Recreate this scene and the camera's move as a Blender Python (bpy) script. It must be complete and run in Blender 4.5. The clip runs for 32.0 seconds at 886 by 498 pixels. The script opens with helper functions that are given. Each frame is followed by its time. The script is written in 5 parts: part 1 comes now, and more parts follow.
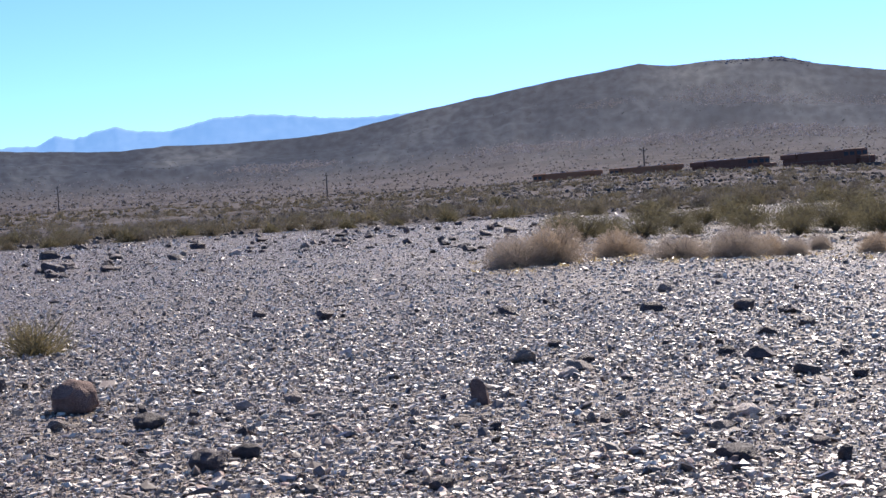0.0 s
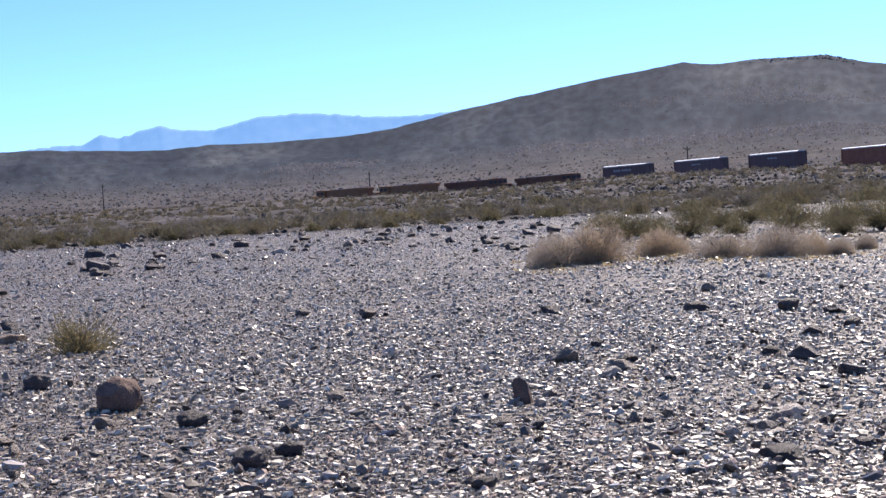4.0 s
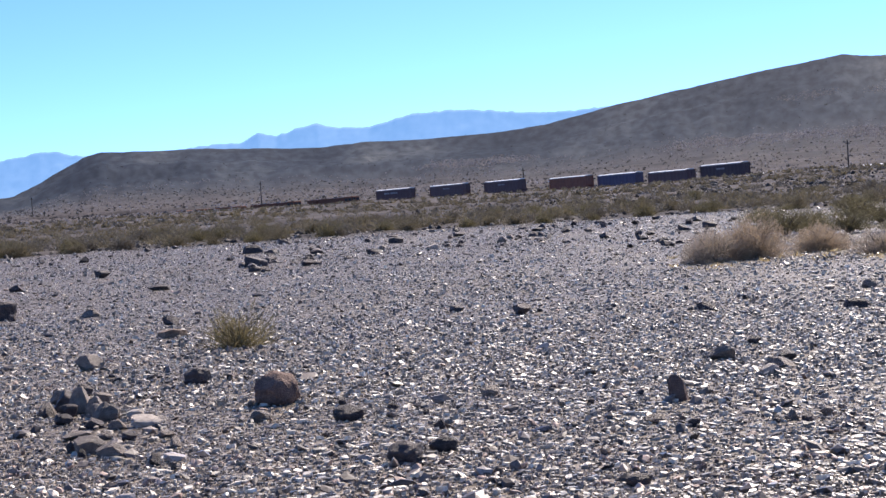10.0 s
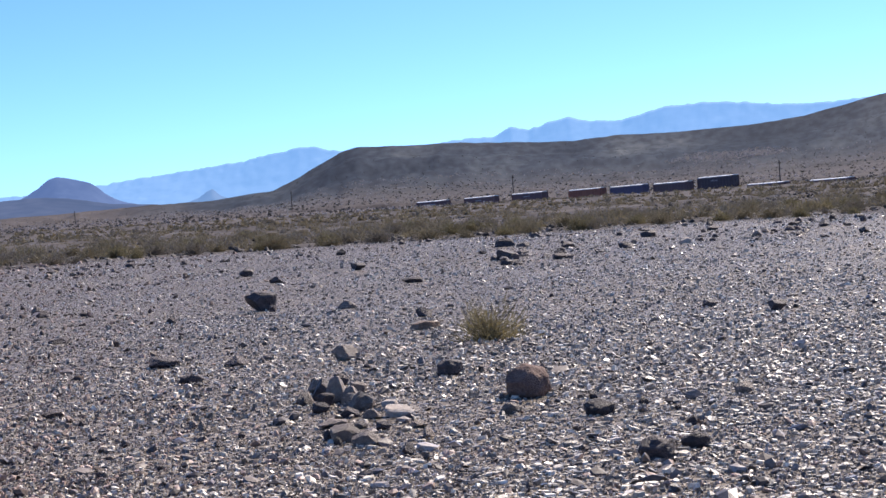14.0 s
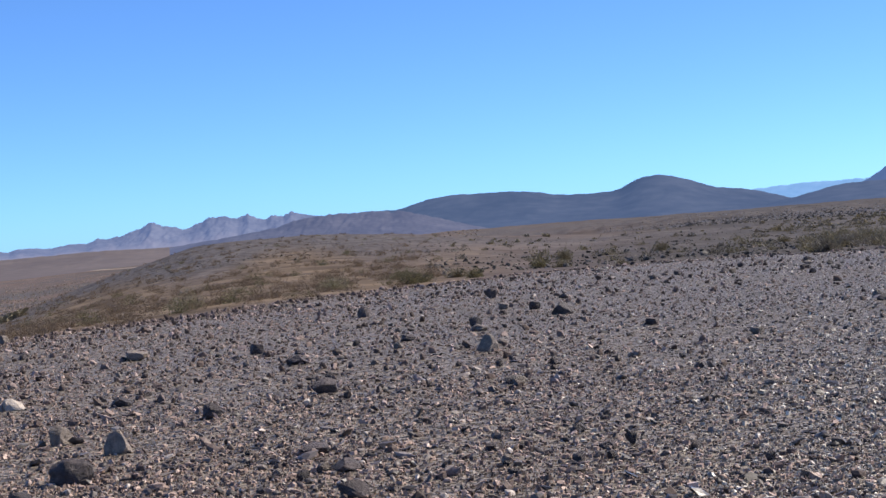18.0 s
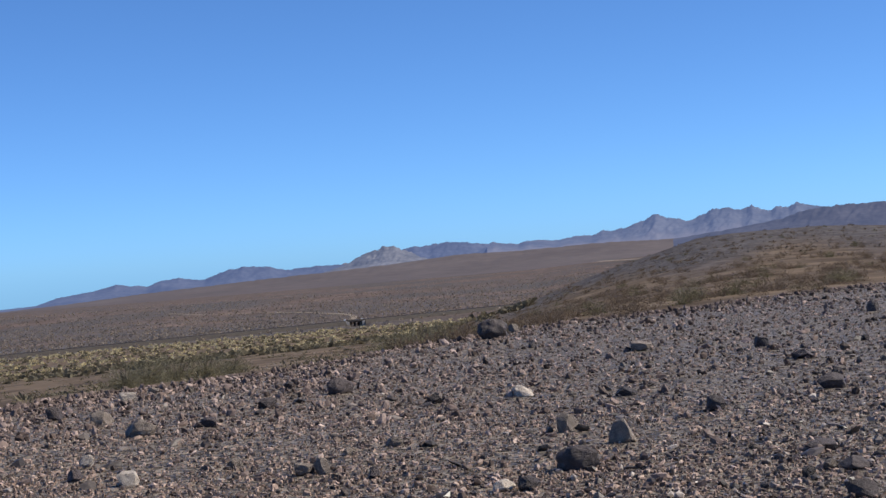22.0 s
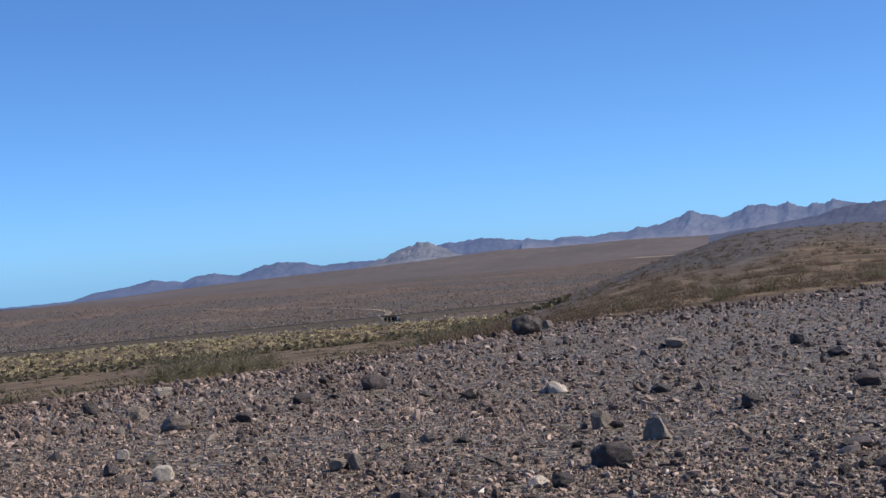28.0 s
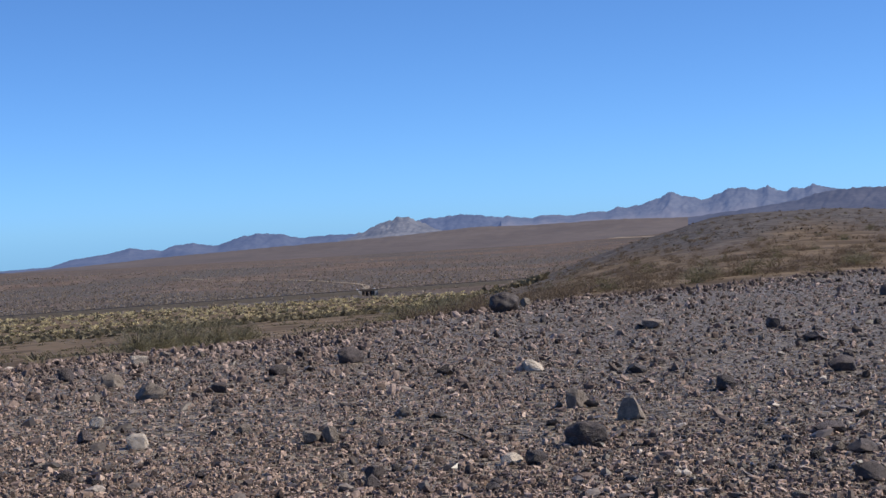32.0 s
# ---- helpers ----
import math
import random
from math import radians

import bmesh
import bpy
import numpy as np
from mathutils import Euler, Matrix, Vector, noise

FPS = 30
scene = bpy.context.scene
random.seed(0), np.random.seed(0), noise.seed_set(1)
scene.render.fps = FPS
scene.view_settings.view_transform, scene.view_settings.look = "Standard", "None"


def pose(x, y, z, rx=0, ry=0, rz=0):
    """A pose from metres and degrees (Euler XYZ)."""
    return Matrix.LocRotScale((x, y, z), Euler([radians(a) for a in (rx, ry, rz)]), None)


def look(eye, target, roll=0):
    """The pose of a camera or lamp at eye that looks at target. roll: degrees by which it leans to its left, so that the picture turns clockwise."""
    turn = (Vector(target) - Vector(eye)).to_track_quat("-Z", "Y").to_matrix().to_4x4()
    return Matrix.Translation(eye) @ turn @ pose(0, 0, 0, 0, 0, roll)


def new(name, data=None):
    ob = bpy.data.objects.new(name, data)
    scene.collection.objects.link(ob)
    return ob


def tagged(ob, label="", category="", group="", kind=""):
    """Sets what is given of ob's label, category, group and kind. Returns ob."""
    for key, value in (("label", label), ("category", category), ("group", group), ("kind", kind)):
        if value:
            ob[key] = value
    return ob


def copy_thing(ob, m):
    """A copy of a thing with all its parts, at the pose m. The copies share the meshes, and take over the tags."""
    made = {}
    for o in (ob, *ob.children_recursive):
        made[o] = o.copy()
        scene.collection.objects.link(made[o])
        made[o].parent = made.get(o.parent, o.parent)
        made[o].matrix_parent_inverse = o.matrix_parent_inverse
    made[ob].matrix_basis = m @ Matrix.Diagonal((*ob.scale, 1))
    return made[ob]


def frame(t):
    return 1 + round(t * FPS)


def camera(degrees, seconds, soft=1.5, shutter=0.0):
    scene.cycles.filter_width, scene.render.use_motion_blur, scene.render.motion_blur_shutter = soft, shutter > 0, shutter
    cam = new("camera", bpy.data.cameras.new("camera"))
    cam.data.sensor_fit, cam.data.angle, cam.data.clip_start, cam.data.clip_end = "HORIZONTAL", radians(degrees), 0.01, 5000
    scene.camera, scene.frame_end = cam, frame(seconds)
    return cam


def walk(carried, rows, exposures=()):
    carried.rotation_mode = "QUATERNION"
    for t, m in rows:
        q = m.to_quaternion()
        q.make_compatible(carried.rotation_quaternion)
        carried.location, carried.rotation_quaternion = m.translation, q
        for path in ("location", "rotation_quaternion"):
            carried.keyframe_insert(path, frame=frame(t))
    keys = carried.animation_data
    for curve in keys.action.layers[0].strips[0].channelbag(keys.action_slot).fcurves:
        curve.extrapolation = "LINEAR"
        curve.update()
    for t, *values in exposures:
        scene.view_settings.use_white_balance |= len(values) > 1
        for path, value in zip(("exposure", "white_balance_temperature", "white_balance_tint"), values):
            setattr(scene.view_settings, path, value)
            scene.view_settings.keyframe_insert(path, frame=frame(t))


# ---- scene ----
# A hand-held camera, turned on one spot of a stony desert rise, 1.6 m above the ground.
EYE = 1.6
cam = camera(30.86, 32.0, soft=1.5)
TURNS = [
    (0, 87.354, 3.311, -0.153), (0.5, 87.445, 3.513, -0.204), (1, 87.436, 3.497, -0.357), (1.5, 87.375, 3.483, -0.529),
    (2, 87.391, 3.455, -0.410), (2.5, 87.381, 3.433, -0.599), (4.5, 87.417, 3.337, 2.569), (5, 87.457, 3.468, 3.843),
    (5.5, 87.523, 3.465, 4.994), (6, 87.553, 3.520, 5.419), (6.5, 87.557, 3.485, 5.875), (7, 87.576, 3.552, 6.189),
    (7.5, 87.574, 3.570, 6.169), (8, 87.589, 3.473, 6.388), (8.5, 87.577, 3.524, 6.549), (9, 87.595, 3.515, 6.619),
    (9.5, 87.581, 3.539, 6.761), (10, 87.581, 3.575, 6.869), (10.5, 87.590, 3.480, 7.604), (11, 87.626, 3.484, 8.896),
    (11.5, 87.682, 3.554, 10.346), (12, 87.738, 3.512, 11.554), (12.5, 87.780, 3.568, 12.799),
    (13, 87.829, 3.675, 14.036), (13.5, 87.888, 3.653, 15.117), (15.5, 88.053, 3.989, 20.578),
    (16, 88.231, 3.956, 24.359), (16.5, 88.412, 4.011, 27.927), (17, 88.584, 4.018, 31.901),
    (17.5, 88.830, 3.989, 38.268), (18, 89.180, 3.588, 45.299), (18.5, 89.504, 3.653, 51.500),
    (19, 89.743, 3.593, 57.125), (19.5, 89.813, 3.635, 59.994), (20, 89.900, 3.583, 62.030),
    (20.5, 89.958, 3.653, 63.082), (21, 90.023, 3.663, 63.511), (21.5, 90.020, 3.654, 63.358),
    (22, 90.011, 3.669, 63.165), (22.5, 89.997, 3.641, 62.951), (23, 89.987, 3.642, 62.774),
    (23.5, 89.970, 3.603, 62.636), (24, 89.959, 3.552, 62.547), (24.5, 89.955, 3.589, 62.437),
    (25, 89.962, 3.598, 62.382), (25.5, 89.939, 3.502, 62.314), (27.5, 89.913, 3.558, 62.700),
    (28, 89.946, 3.556, 64.399), (28.5, 90.104, 3.604, 64.972), (29, 90.142, 3.714, 63.933),
    (29.5, 90.153, 3.675, 63.644), (30, 90.126, 3.563, 63.201), (30.5, 90.055, 3.459, 62.489),
    (31, 89.885, 3.271, 62.324), (31.5, 89.527, 2.305, 62.837), (32, 89.038, 2.127, 63.673), 
]
EXPOSURES = [(0, 0.75, 7300, 16), (10, 0.75, 7300, 16), (13.5, 0.74, 7300, 15), (15.5, 0.67, 7300, 15), (17, 0.55, 7300, 13), (18, 0.46, 7250, 11), (19, 0.29, 7200, 10), (20, 0.14, 7200, 9.2), (21, 0.1, 7220, 8.8), (32, 0.09, 7220, 8.8)]
walk(cam, [(t, pose(0, 0, EYE, rx, ry, rz)) for t, rx, ry, rz in TURNS], EXPOSURES)

# ---- world and sun ----
SUN_AZ, SUN_EL = -26.0, 44.0      # azimuth counted to the left of +Y, in degrees
world = bpy.data.worlds.new("desert_sky")
scene.world = world
world.use_nodes = True
wn = world.node_tree
sky = wn.nodes.new("ShaderNodeTexSky")
sky.sky_type = "NISHITA"
sky.sun_disc = False
sky.sun_elevation = radians(SUN_EL)
sky.sun_rotation = radians(-SUN_AZ)
sky.altitude = 2500
sky.air_density, sky.dust_density, sky.ozone_density = 0.6, 2.0, 2.0
wn.nodes["Background"].inputs["Strength"].default_value = 0.172
tint = wn.nodes.new("ShaderNodeMix")
tint.data_type, tint.blend_type = "RGBA", "MULTIPLY"
tint.inputs["Factor"].default_value = 1.0
tint.inputs["B"].default_value = (0.393, 0.749, 1.222, 1)
even = wn.nodes.new("ShaderNodeGamma")      # a clear dry sky, paling only a little towards the horizon
even.inputs["Gamma"].default_value = 0.88
wn.links.new(sky.outputs["Color"], even.inputs["Color"])
wn.links.new(even.outputs["Color"], tint.inputs["A"])
wn.links.new(tint.outputs["Result"], wn.nodes["Background"].inputs["Color"])
sun = new("sun", bpy.data.lights.new("sun", "SUN"))
sun.data.energy, sun.data.angle, sun.data.color = 5.0, radians(0.53), (1.0, 0.965, 0.92)
a, e = radians(SUN_AZ), radians(SUN_EL)
sun_way = Vector((-math.sin(a) * math.cos(e), math.cos(a) * math.cos(e), math.sin(e)))
sun.matrix_world = look(sun_way * 500, (0, 0, 0))


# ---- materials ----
def material(name, colours, scale=4.0, rough=0.85, bump=0.3, bump_scale=None, metal=0.0, fine=6.0, random_by="", spread=0.0, specular=0.5, coords="Object", bump_distance=0.02, glow=None, foot_haze=None):
    """A rough natural surface: two scales of noise between colours, fine relief, and a random shift of value from piece to piece."""
    m = bpy.data.materials.new(name)
    m.use_nodes = True
    nt = m.node_tree
    n, l = nt.nodes, nt.links
    bsdf = n["Principled BSDF"]
    tc = n.new("ShaderNodeTexCoord")
    big = n.new("ShaderNodeTexNoise")
    big.inputs["Scale"].default_value, big.inputs["Detail"].default_value = scale, 5
    small = n.new("ShaderNodeTexNoise")
    small.inputs["Scale"].default_value, small.inputs["Detail"].default_value = scale * fine, 4
    for q in (big, small):
        l.new(tc.outputs[coords], q.inputs["Vector"])
    mix = n.new("ShaderNodeMath")
    mix.operation = "MULTIPLY_ADD"
    l.new(small.outputs["Fac"], mix.inputs[0])
    mix.inputs[1].default_value = 0.45
    half = n.new("ShaderNodeMath")
    half.operation = "MULTIPLY"
    l.new(big.outputs["Fac"], half.inputs[0])
    half.inputs[1].default_value = 0.55
    l.new(half.outputs[0], mix.inputs[2])
    ramp = n.new("ShaderNodeValToRGB")
    el = ramp.color_ramp.elements
    el[0].position, el[1].position = 0.34, 0.66
    while len(el) < len(colours):
        el.new(0.5)
    for i, c in enumerate(colours):
        el[i].position = 0.34 + 0.32 * i / (len(colours) - 1)
        el[i].color = (*c, 1)
    l.new(mix.outputs[0], ramp.inputs["Fac"])
    col = ramp.outputs["Color"]
    if random_by:
        if random_by == "object":
            src = n.new("ShaderNodeObjectInfo").outputs["Random"]
        else:
            src = n.new("ShaderNodeNewGeometry").outputs["Random Per Island"]
        rng = n.new("ShaderNodeMapRange")
        rng.inputs["To Min"].default_value, rng.inputs["To Max"].default_value = 1 - spread, 1 + spread
        l.new(src, rng.inputs["Value"])
        hsv = n.new("ShaderNodeHueSaturation")
        l.new(col, hsv.inputs["Color"])
        l.new(rng.outputs["Result"], hsv.inputs["Value"])
        col = hsv.outputs["Color"]
    if foot_haze:                 # base colour paled at a range's foot to imitate low haze
        foot = n.new("ShaderNodeAttribute")
        foot.attribute_name = "foot_haze"
        fan = n.new("ShaderNodeMix")
        fan.data_type = "RGBA"
        l.new(foot.outputs["Fac"], fan.inputs["Factor"])
        l.new(col, fan.inputs["A"])
        fan.inputs["B"].default_value = (*foot_haze, 1)
        col = fan.outputs["Result"]
    l.new(col, bsdf.inputs["Base Color"])
    bsdf.inputs["Roughness"].default_value = rough
    bsdf.inputs["Metallic"].default_value = metal
    bsdf.inputs["Specular IOR Level"].default_value = specular
    if bump:
        b = n.new("ShaderNodeBump")
        b.inputs["Strength"].default_value, b.inputs["Distance"].default_value = bump, bump_distance
        src = small
        if bump_scale:
            src = n.new("ShaderNodeTexNoise")
            src.inputs["Scale"].default_value, src.inputs["Detail"].default_value = bump_scale, 6
            l.new(tc.outputs[coords], src.inputs["Vector"])
        l.new(src.outputs["Fac"], b.inputs["Height"])
        l.new(b.outputs["Normal"], bsdf.inputs["Normal"])
    # emission that stands in for the haze of distance on far ranges
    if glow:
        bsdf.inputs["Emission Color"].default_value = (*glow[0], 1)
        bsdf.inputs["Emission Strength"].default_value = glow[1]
    return m


def ground_material():
    """Desert soil: stony grey on the near rise, tan sand with grey scree further off, all by position alone."""
    m = bpy.data.materials.new("desert_ground")
    m.use_nodes = True
    nt = m.node_tree
    n, l = nt.nodes, nt.links
    bsdf = n["Principled BSDF"]
    tc = n.new("ShaderNodeTexCoord")

    def tex(kind, scale, detail=5):
        q = n.new(kind)
        q.inputs["Scale"].default_value = scale
        if kind == "ShaderNodeTexNoise":
            q.inputs["Detail"].default_value = detail
        l.new(tc.outputs["Object"], q.inputs["Vector"])
        return q

    eye_polar = n.new("ShaderNodeAttribute")
    eye_polar.attribute_name = "bearing_range"

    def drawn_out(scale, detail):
        """Noise drawn out away from the eye, to offset foreshortening."""
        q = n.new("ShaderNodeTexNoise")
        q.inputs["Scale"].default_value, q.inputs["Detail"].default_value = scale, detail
        l.new(eye_polar.outputs["Vector"], q.inputs["Vector"])
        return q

    def ramp(src, stops):
        r = n.new("ShaderNodeValToRGB")
        el = r.color_ramp.elements
        while len(el) < len(stops):
            el.new(0.5)
        for q, (p, c) in zip(el, stops):
            q.position, q.color = p, (*c, 1)
        l.new(src, r.inputs["Fac"])
        return r.outputs["Color"]

    def mixed(fac, c1, c2):
        q = n.new("ShaderNodeMix")
        q.data_type = "RGBA"
        l.new(fac, q.inputs["Factor"])
        l.new(c1, q.inputs["A"])
        l.new(c2, q.inputs["B"])
        return q.outputs["Result"]

    pebbles = tex("ShaderNodeTexVoronoi", 26)
    gravel = ramp(pebbles.outputs["Color"], [(0.2, (0.0349, 0.0283, 0.0223)), (0.5, (0.0978, 0.0797, 0.0626)), (0.8, (0.21, 0.174, 0.138))])
    patch = tex("ShaderNodeTexNoise", 0.06, 8)
    sand = ramp(patch.outputs["Fac"], [(0.35, (0.0797, 0.0573, 0.0493)), (0.5, (0.118, 0.0846, 0.0717)), (0.62, (0.193, 0.142, 0.122))])
    grey_sand = ramp(patch.outputs["Fac"], [(0.35, (0.0406, 0.0361, 0.0339)), (0.5, (0.0611, 0.0538, 0.0506)), (0.62, (0.106, 0.0932, 0.0858))])
    soil = n.new("ShaderNodeAttribute")
    soil.attribute_name = "tan_soil"
    sand = mixed(soil.outputs["Fac"], grey_sand, sand)
    slope = n.new("ShaderNodeAttribute")
    slope.attribute_name = "sandy_slope"
    pale = ramp(tex("ShaderNodeTexNoise", 0.35, 8).outputs["Fac"], [(0.36, (0.0736, 0.0531, 0.0386)), (0.5, (0.12, 0.0879, 0.0629)), (0.64, (0.186, 0.137, 0.0979))])
    scree = ramp(tex("ShaderNodeTexNoise", 0.8, 8).outputs["Fac"], [(0.38, (0.044, 0.0386, 0.0388)), (0.6, (0.13, 0.115, 0.111))])
    wide = tex("ShaderNodeTexNoise", 0.006, 9)
    far = mixed(ramp(wide.outputs["Fac"], [(0.4, (0, 0, 0)), (0.6, (1, 1, 1))]), sand, scree)
    at = n.new("ShaderNodeAttribute")
    at.attribute_name = "stony"
    up = n.new("ShaderNodeAttribute")
    up.attribute_name = "upper"
    # dark varnished rock, its colour shifted to blue in place of distance haze
    hazed_varnish = ramp(drawn_out(0.014, 10).outputs["Fac"], [(0.34, (0.0195, 0.0259, 0.0364)), (0.5, (0.0298, 0.0373, 0.0486)), (0.60, (0.0441, 0.0521, 0.0621)), (0.72, (0.0713, 0.0787, 0.084))])
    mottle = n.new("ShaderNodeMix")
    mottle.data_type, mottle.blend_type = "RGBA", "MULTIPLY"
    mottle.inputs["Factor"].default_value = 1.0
    l.new(hazed_varnish, mottle.inputs["A"])
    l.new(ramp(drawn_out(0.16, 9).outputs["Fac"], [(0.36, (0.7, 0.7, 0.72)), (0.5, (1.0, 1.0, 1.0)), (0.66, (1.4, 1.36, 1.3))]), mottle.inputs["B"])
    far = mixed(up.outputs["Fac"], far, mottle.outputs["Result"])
    far = mixed(slope.outputs["Fac"], far, pale)
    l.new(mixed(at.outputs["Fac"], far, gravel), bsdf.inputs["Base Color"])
    # each pebble of the pavement lies at its own tilt, and the polished ones catch the sun
    def scaled(v, k):
        q = n.new("ShaderNodeVectorMath")
        q.operation = "SCALE"
        l.new(v, q.inputs[0])
        if isinstance(k, float):
            q.inputs["Scale"].default_value = k
        else:
            l.new(k, q.inputs["Scale"])
        return q.outputs[0]

    def added(v, u, op="ADD"):
        q = n.new("ShaderNodeVectorMath")
        q.operation = op
        l.new(v, q.inputs[0])
        if isinstance(u, tuple):
            q.inputs[1].default_value = u
        else:
            l.new(u, q.inputs[1])
        return q.outputs[0]

    small = tex("ShaderNodeTexVoronoi", 55)
    tilt = added(scaled(added(pebbles.outputs["Color"], (0.5, 0.5, 0.5), "SUBTRACT"), 0.75), scaled(added(small.outputs["Color"], (0.5, 0.5, 0.5), "SUBTRACT"), 0.45))
    normal = added(n.new("ShaderNodeNewGeometry").outputs["Normal"], scaled(tilt, at.outputs["Fac"]))
    unit = n.new("ShaderNodeVectorMath")
    unit.operation = "NORMALIZE"
    l.new(normal, unit.inputs[0])
    l.new(unit.outputs[0], bsdf.inputs["Normal"])
    gloss = n.new("ShaderNodeMapRange")
    gloss.inputs["To Min"].default_value, gloss.inputs["To Max"].default_value = 0.95, 0.5
    l.new(at.outputs["Fac"], gloss.inputs["Value"])
    l.new(gloss.outputs["Result"], bsdf.inputs["Roughness"])
    sheen = n.new("ShaderNodeMapRange")
    sheen.inputs["To Min"].default_value, sheen.inputs["To Max"].default_value = 0.04, 0.1
    l.new(at.outputs["Fac"], sheen.inputs["Value"])
    l.new(sheen.outputs["Result"], bsdf.inputs["Specular IOR Level"])
    return m


def gravel_material(name, stops, rough_lo, rough_hi, specular):
    """Loose stones: every stone takes its own tone and gloss, with a little grain on each."""
    m = bpy.data.materials.new(name)
    m.use_nodes = True
    n, l = m.node_tree.nodes, m.node_tree.links
    bsdf = n["Principled BSDF"]
    rnd = n.new("ShaderNodeNewGeometry").outputs["Random Per Island"]
    ramp = n.new("ShaderNodeValToRGB")
    el = ramp.color_ramp.elements
    while len(el) < len(stops):
        el.new(0.5)
    for q, (p, c) in zip(el, stops):
        q.position, q.color = p, (*c, 1)
    l.new(rnd, ramp.inputs["Fac"])
    tc = n.new("ShaderNodeTexCoord")
    grain = n.new("ShaderNodeTexNoise")
    grain.inputs["Scale"].default_value, grain.inputs["Detail"].default_value = 60, 4
    l.new(tc.outputs["Object"], grain.inputs["Vector"])
    value = n.new("ShaderNodeMapRange")
    value.inputs["From Min"].default_value, value.inputs["From Max"].default_value = 0.3, 0.7
    value.inputs["To Min"].default_value, value.inputs["To Max"].default_value = 0.7, 1.3
    l.new(grain.outputs["Fac"], value.inputs["Value"])
    hsv = n.new("ShaderNodeHueSaturation")
    l.new(ramp.outputs["Color"], hsv.inputs["Color"])
    l.new(value.outputs["Result"], hsv.inputs["Value"])
    l.new(hsv.outputs["Color"], bsdf.inputs["Base Color"])
    mul = n.new("ShaderNodeMath")
    mul.operation = "MULTIPLY"
    mul.inputs[1].default_value = 37.0
    l.new(rnd, mul.inputs[0])
    fr = n.new("ShaderNodeMath")
    fr.operation = "FRACT"
    l.new(mul.outputs[0], fr.inputs[0])
    rg = n.new("ShaderNodeMapRange")
    rg.inputs["To Min"].default_value, rg.inputs["To Max"].default_value = rough_lo, rough_hi
    l.new(fr.outputs[0], rg.inputs["Value"])
    l.new(rg.outputs["Result"], bsdf.inputs["Roughness"])
    bsdf.inputs["Specular IOR Level"].default_value = specular
    b = n.new("ShaderNodeBump")
    b.inputs["Strength"].default_value, b.inputs["Distance"].default_value = 0.25, 0.01
    l.new(grain.outputs["Fac"], b.inputs["Height"])
    l.new(b.outputs["Normal"], bsdf.inputs["Normal"])
    return m


M_GROUND = ground_material()
M_GRAVEL = gravel_material("desert_gravel", [(0.0, (0.0388, 0.0333, 0.0253)), (0.3, (0.167, 0.143, 0.11)), (0.66, (0.454, 0.389, 0.3)), (0.92, (0.701, 0.604, 0.473)), (1.0, (0.833, 0.755, 0.611))], 0.34, 0.62, 0.95)
M_GRIT = gravel_material("desert_grit", [(0.0, (0.0576, 0.048, 0.039)), (0.5, (0.212, 0.175, 0.143)), (1.0, (0.614, 0.519, 0.425))], 0.45, 0.75, 0.5)
M_BROWN_GRAVEL = gravel_material("brown_gravel", [(0.0, (0.0398, 0.0264, 0.0196)), (0.35, (0.148, 0.1, 0.0759)), (0.75, (0.34, 0.236, 0.181)), (0.96, (0.445, 0.318, 0.252)), (1.0, (0.557, 0.414, 0.333))], 0.38, 0.75, 0.5)
M_ROUGH_STONE = gravel_material("rough_brown_stone", [(0.0, (0.0506, 0.0346, 0.0275)), (0.4, (0.111, 0.0784, 0.0644)), (0.8, (0.198, 0.142, 0.119)), (1.0, (0.365, 0.272, 0.233))], 0.6, 0.9, 0.3)
M_STONE = gravel_material("loose_stone", [(0.0, (0.0336, 0.0261, 0.0218)), (0.5, (0.089, 0.0695, 0.0579)), (0.85, (0.188, 0.151, 0.126)), (1.0, (0.425, 0.357, 0.304))], 0.35, 0.7, 0.5)
M_RUBBLE = gravel_material("plain_rubble", [(0.0, (0.028, 0.0251, 0.0224)), (0.6, (0.08, 0.0714, 0.0627)), (1.0, (0.2, 0.177, 0.152))], 0.7, 0.9, 0.2)
# dark rock, lightened and blued in base colour to imitate distance haze
M_OUTCROP = gravel_material("hazed_outcrop_rock", [(0.0, (0.0285, 0.0325, 0.0486)), (0.6, (0.057, 0.0625, 0.0887)), (1.0, (0.119, 0.128, 0.166))], 0.8, 0.95, 0.1)
M_BOULDER = material("tan_boulder_rock", [(0.0878, 0.05, 0.0369), (0.131, 0.0771, 0.0578), (0.184, 0.114, 0.0868)], 3, 0.85, 0.6, 22)
M_DARK_ROCK = material("dark_volcanic_rock", [(0.0278, 0.021, 0.0196), (0.0569, 0.0418, 0.0391), (0.103, 0.076, 0.0697)], 5, 0.65, 0.8, 30, random_by="object", spread=0.35)
M_TAN_ROCK = material("tan_rock", [(0.15, 0.0975, 0.0627), (0.23, 0.153, 0.102), (0.31, 0.219, 0.149)], 5, 0.8, 0.7, 35, random_by="object", spread=0.2)
M_PALE_ROCK = material("pale_rock", [(0.3, 0.242, 0.199), (0.42, 0.354, 0.29), (0.52, 0.438, 0.366)], 5, 0.75, 0.6, 35, random_by="object", spread=0.2)
M_GREY_ROCK = material("grey_rock", [(0.1, 0.0773, 0.0615), (0.17, 0.132, 0.104), (0.26, 0.207, 0.164)], 5, 0.65, 0.7, 30, random_by="object", spread=0.25)


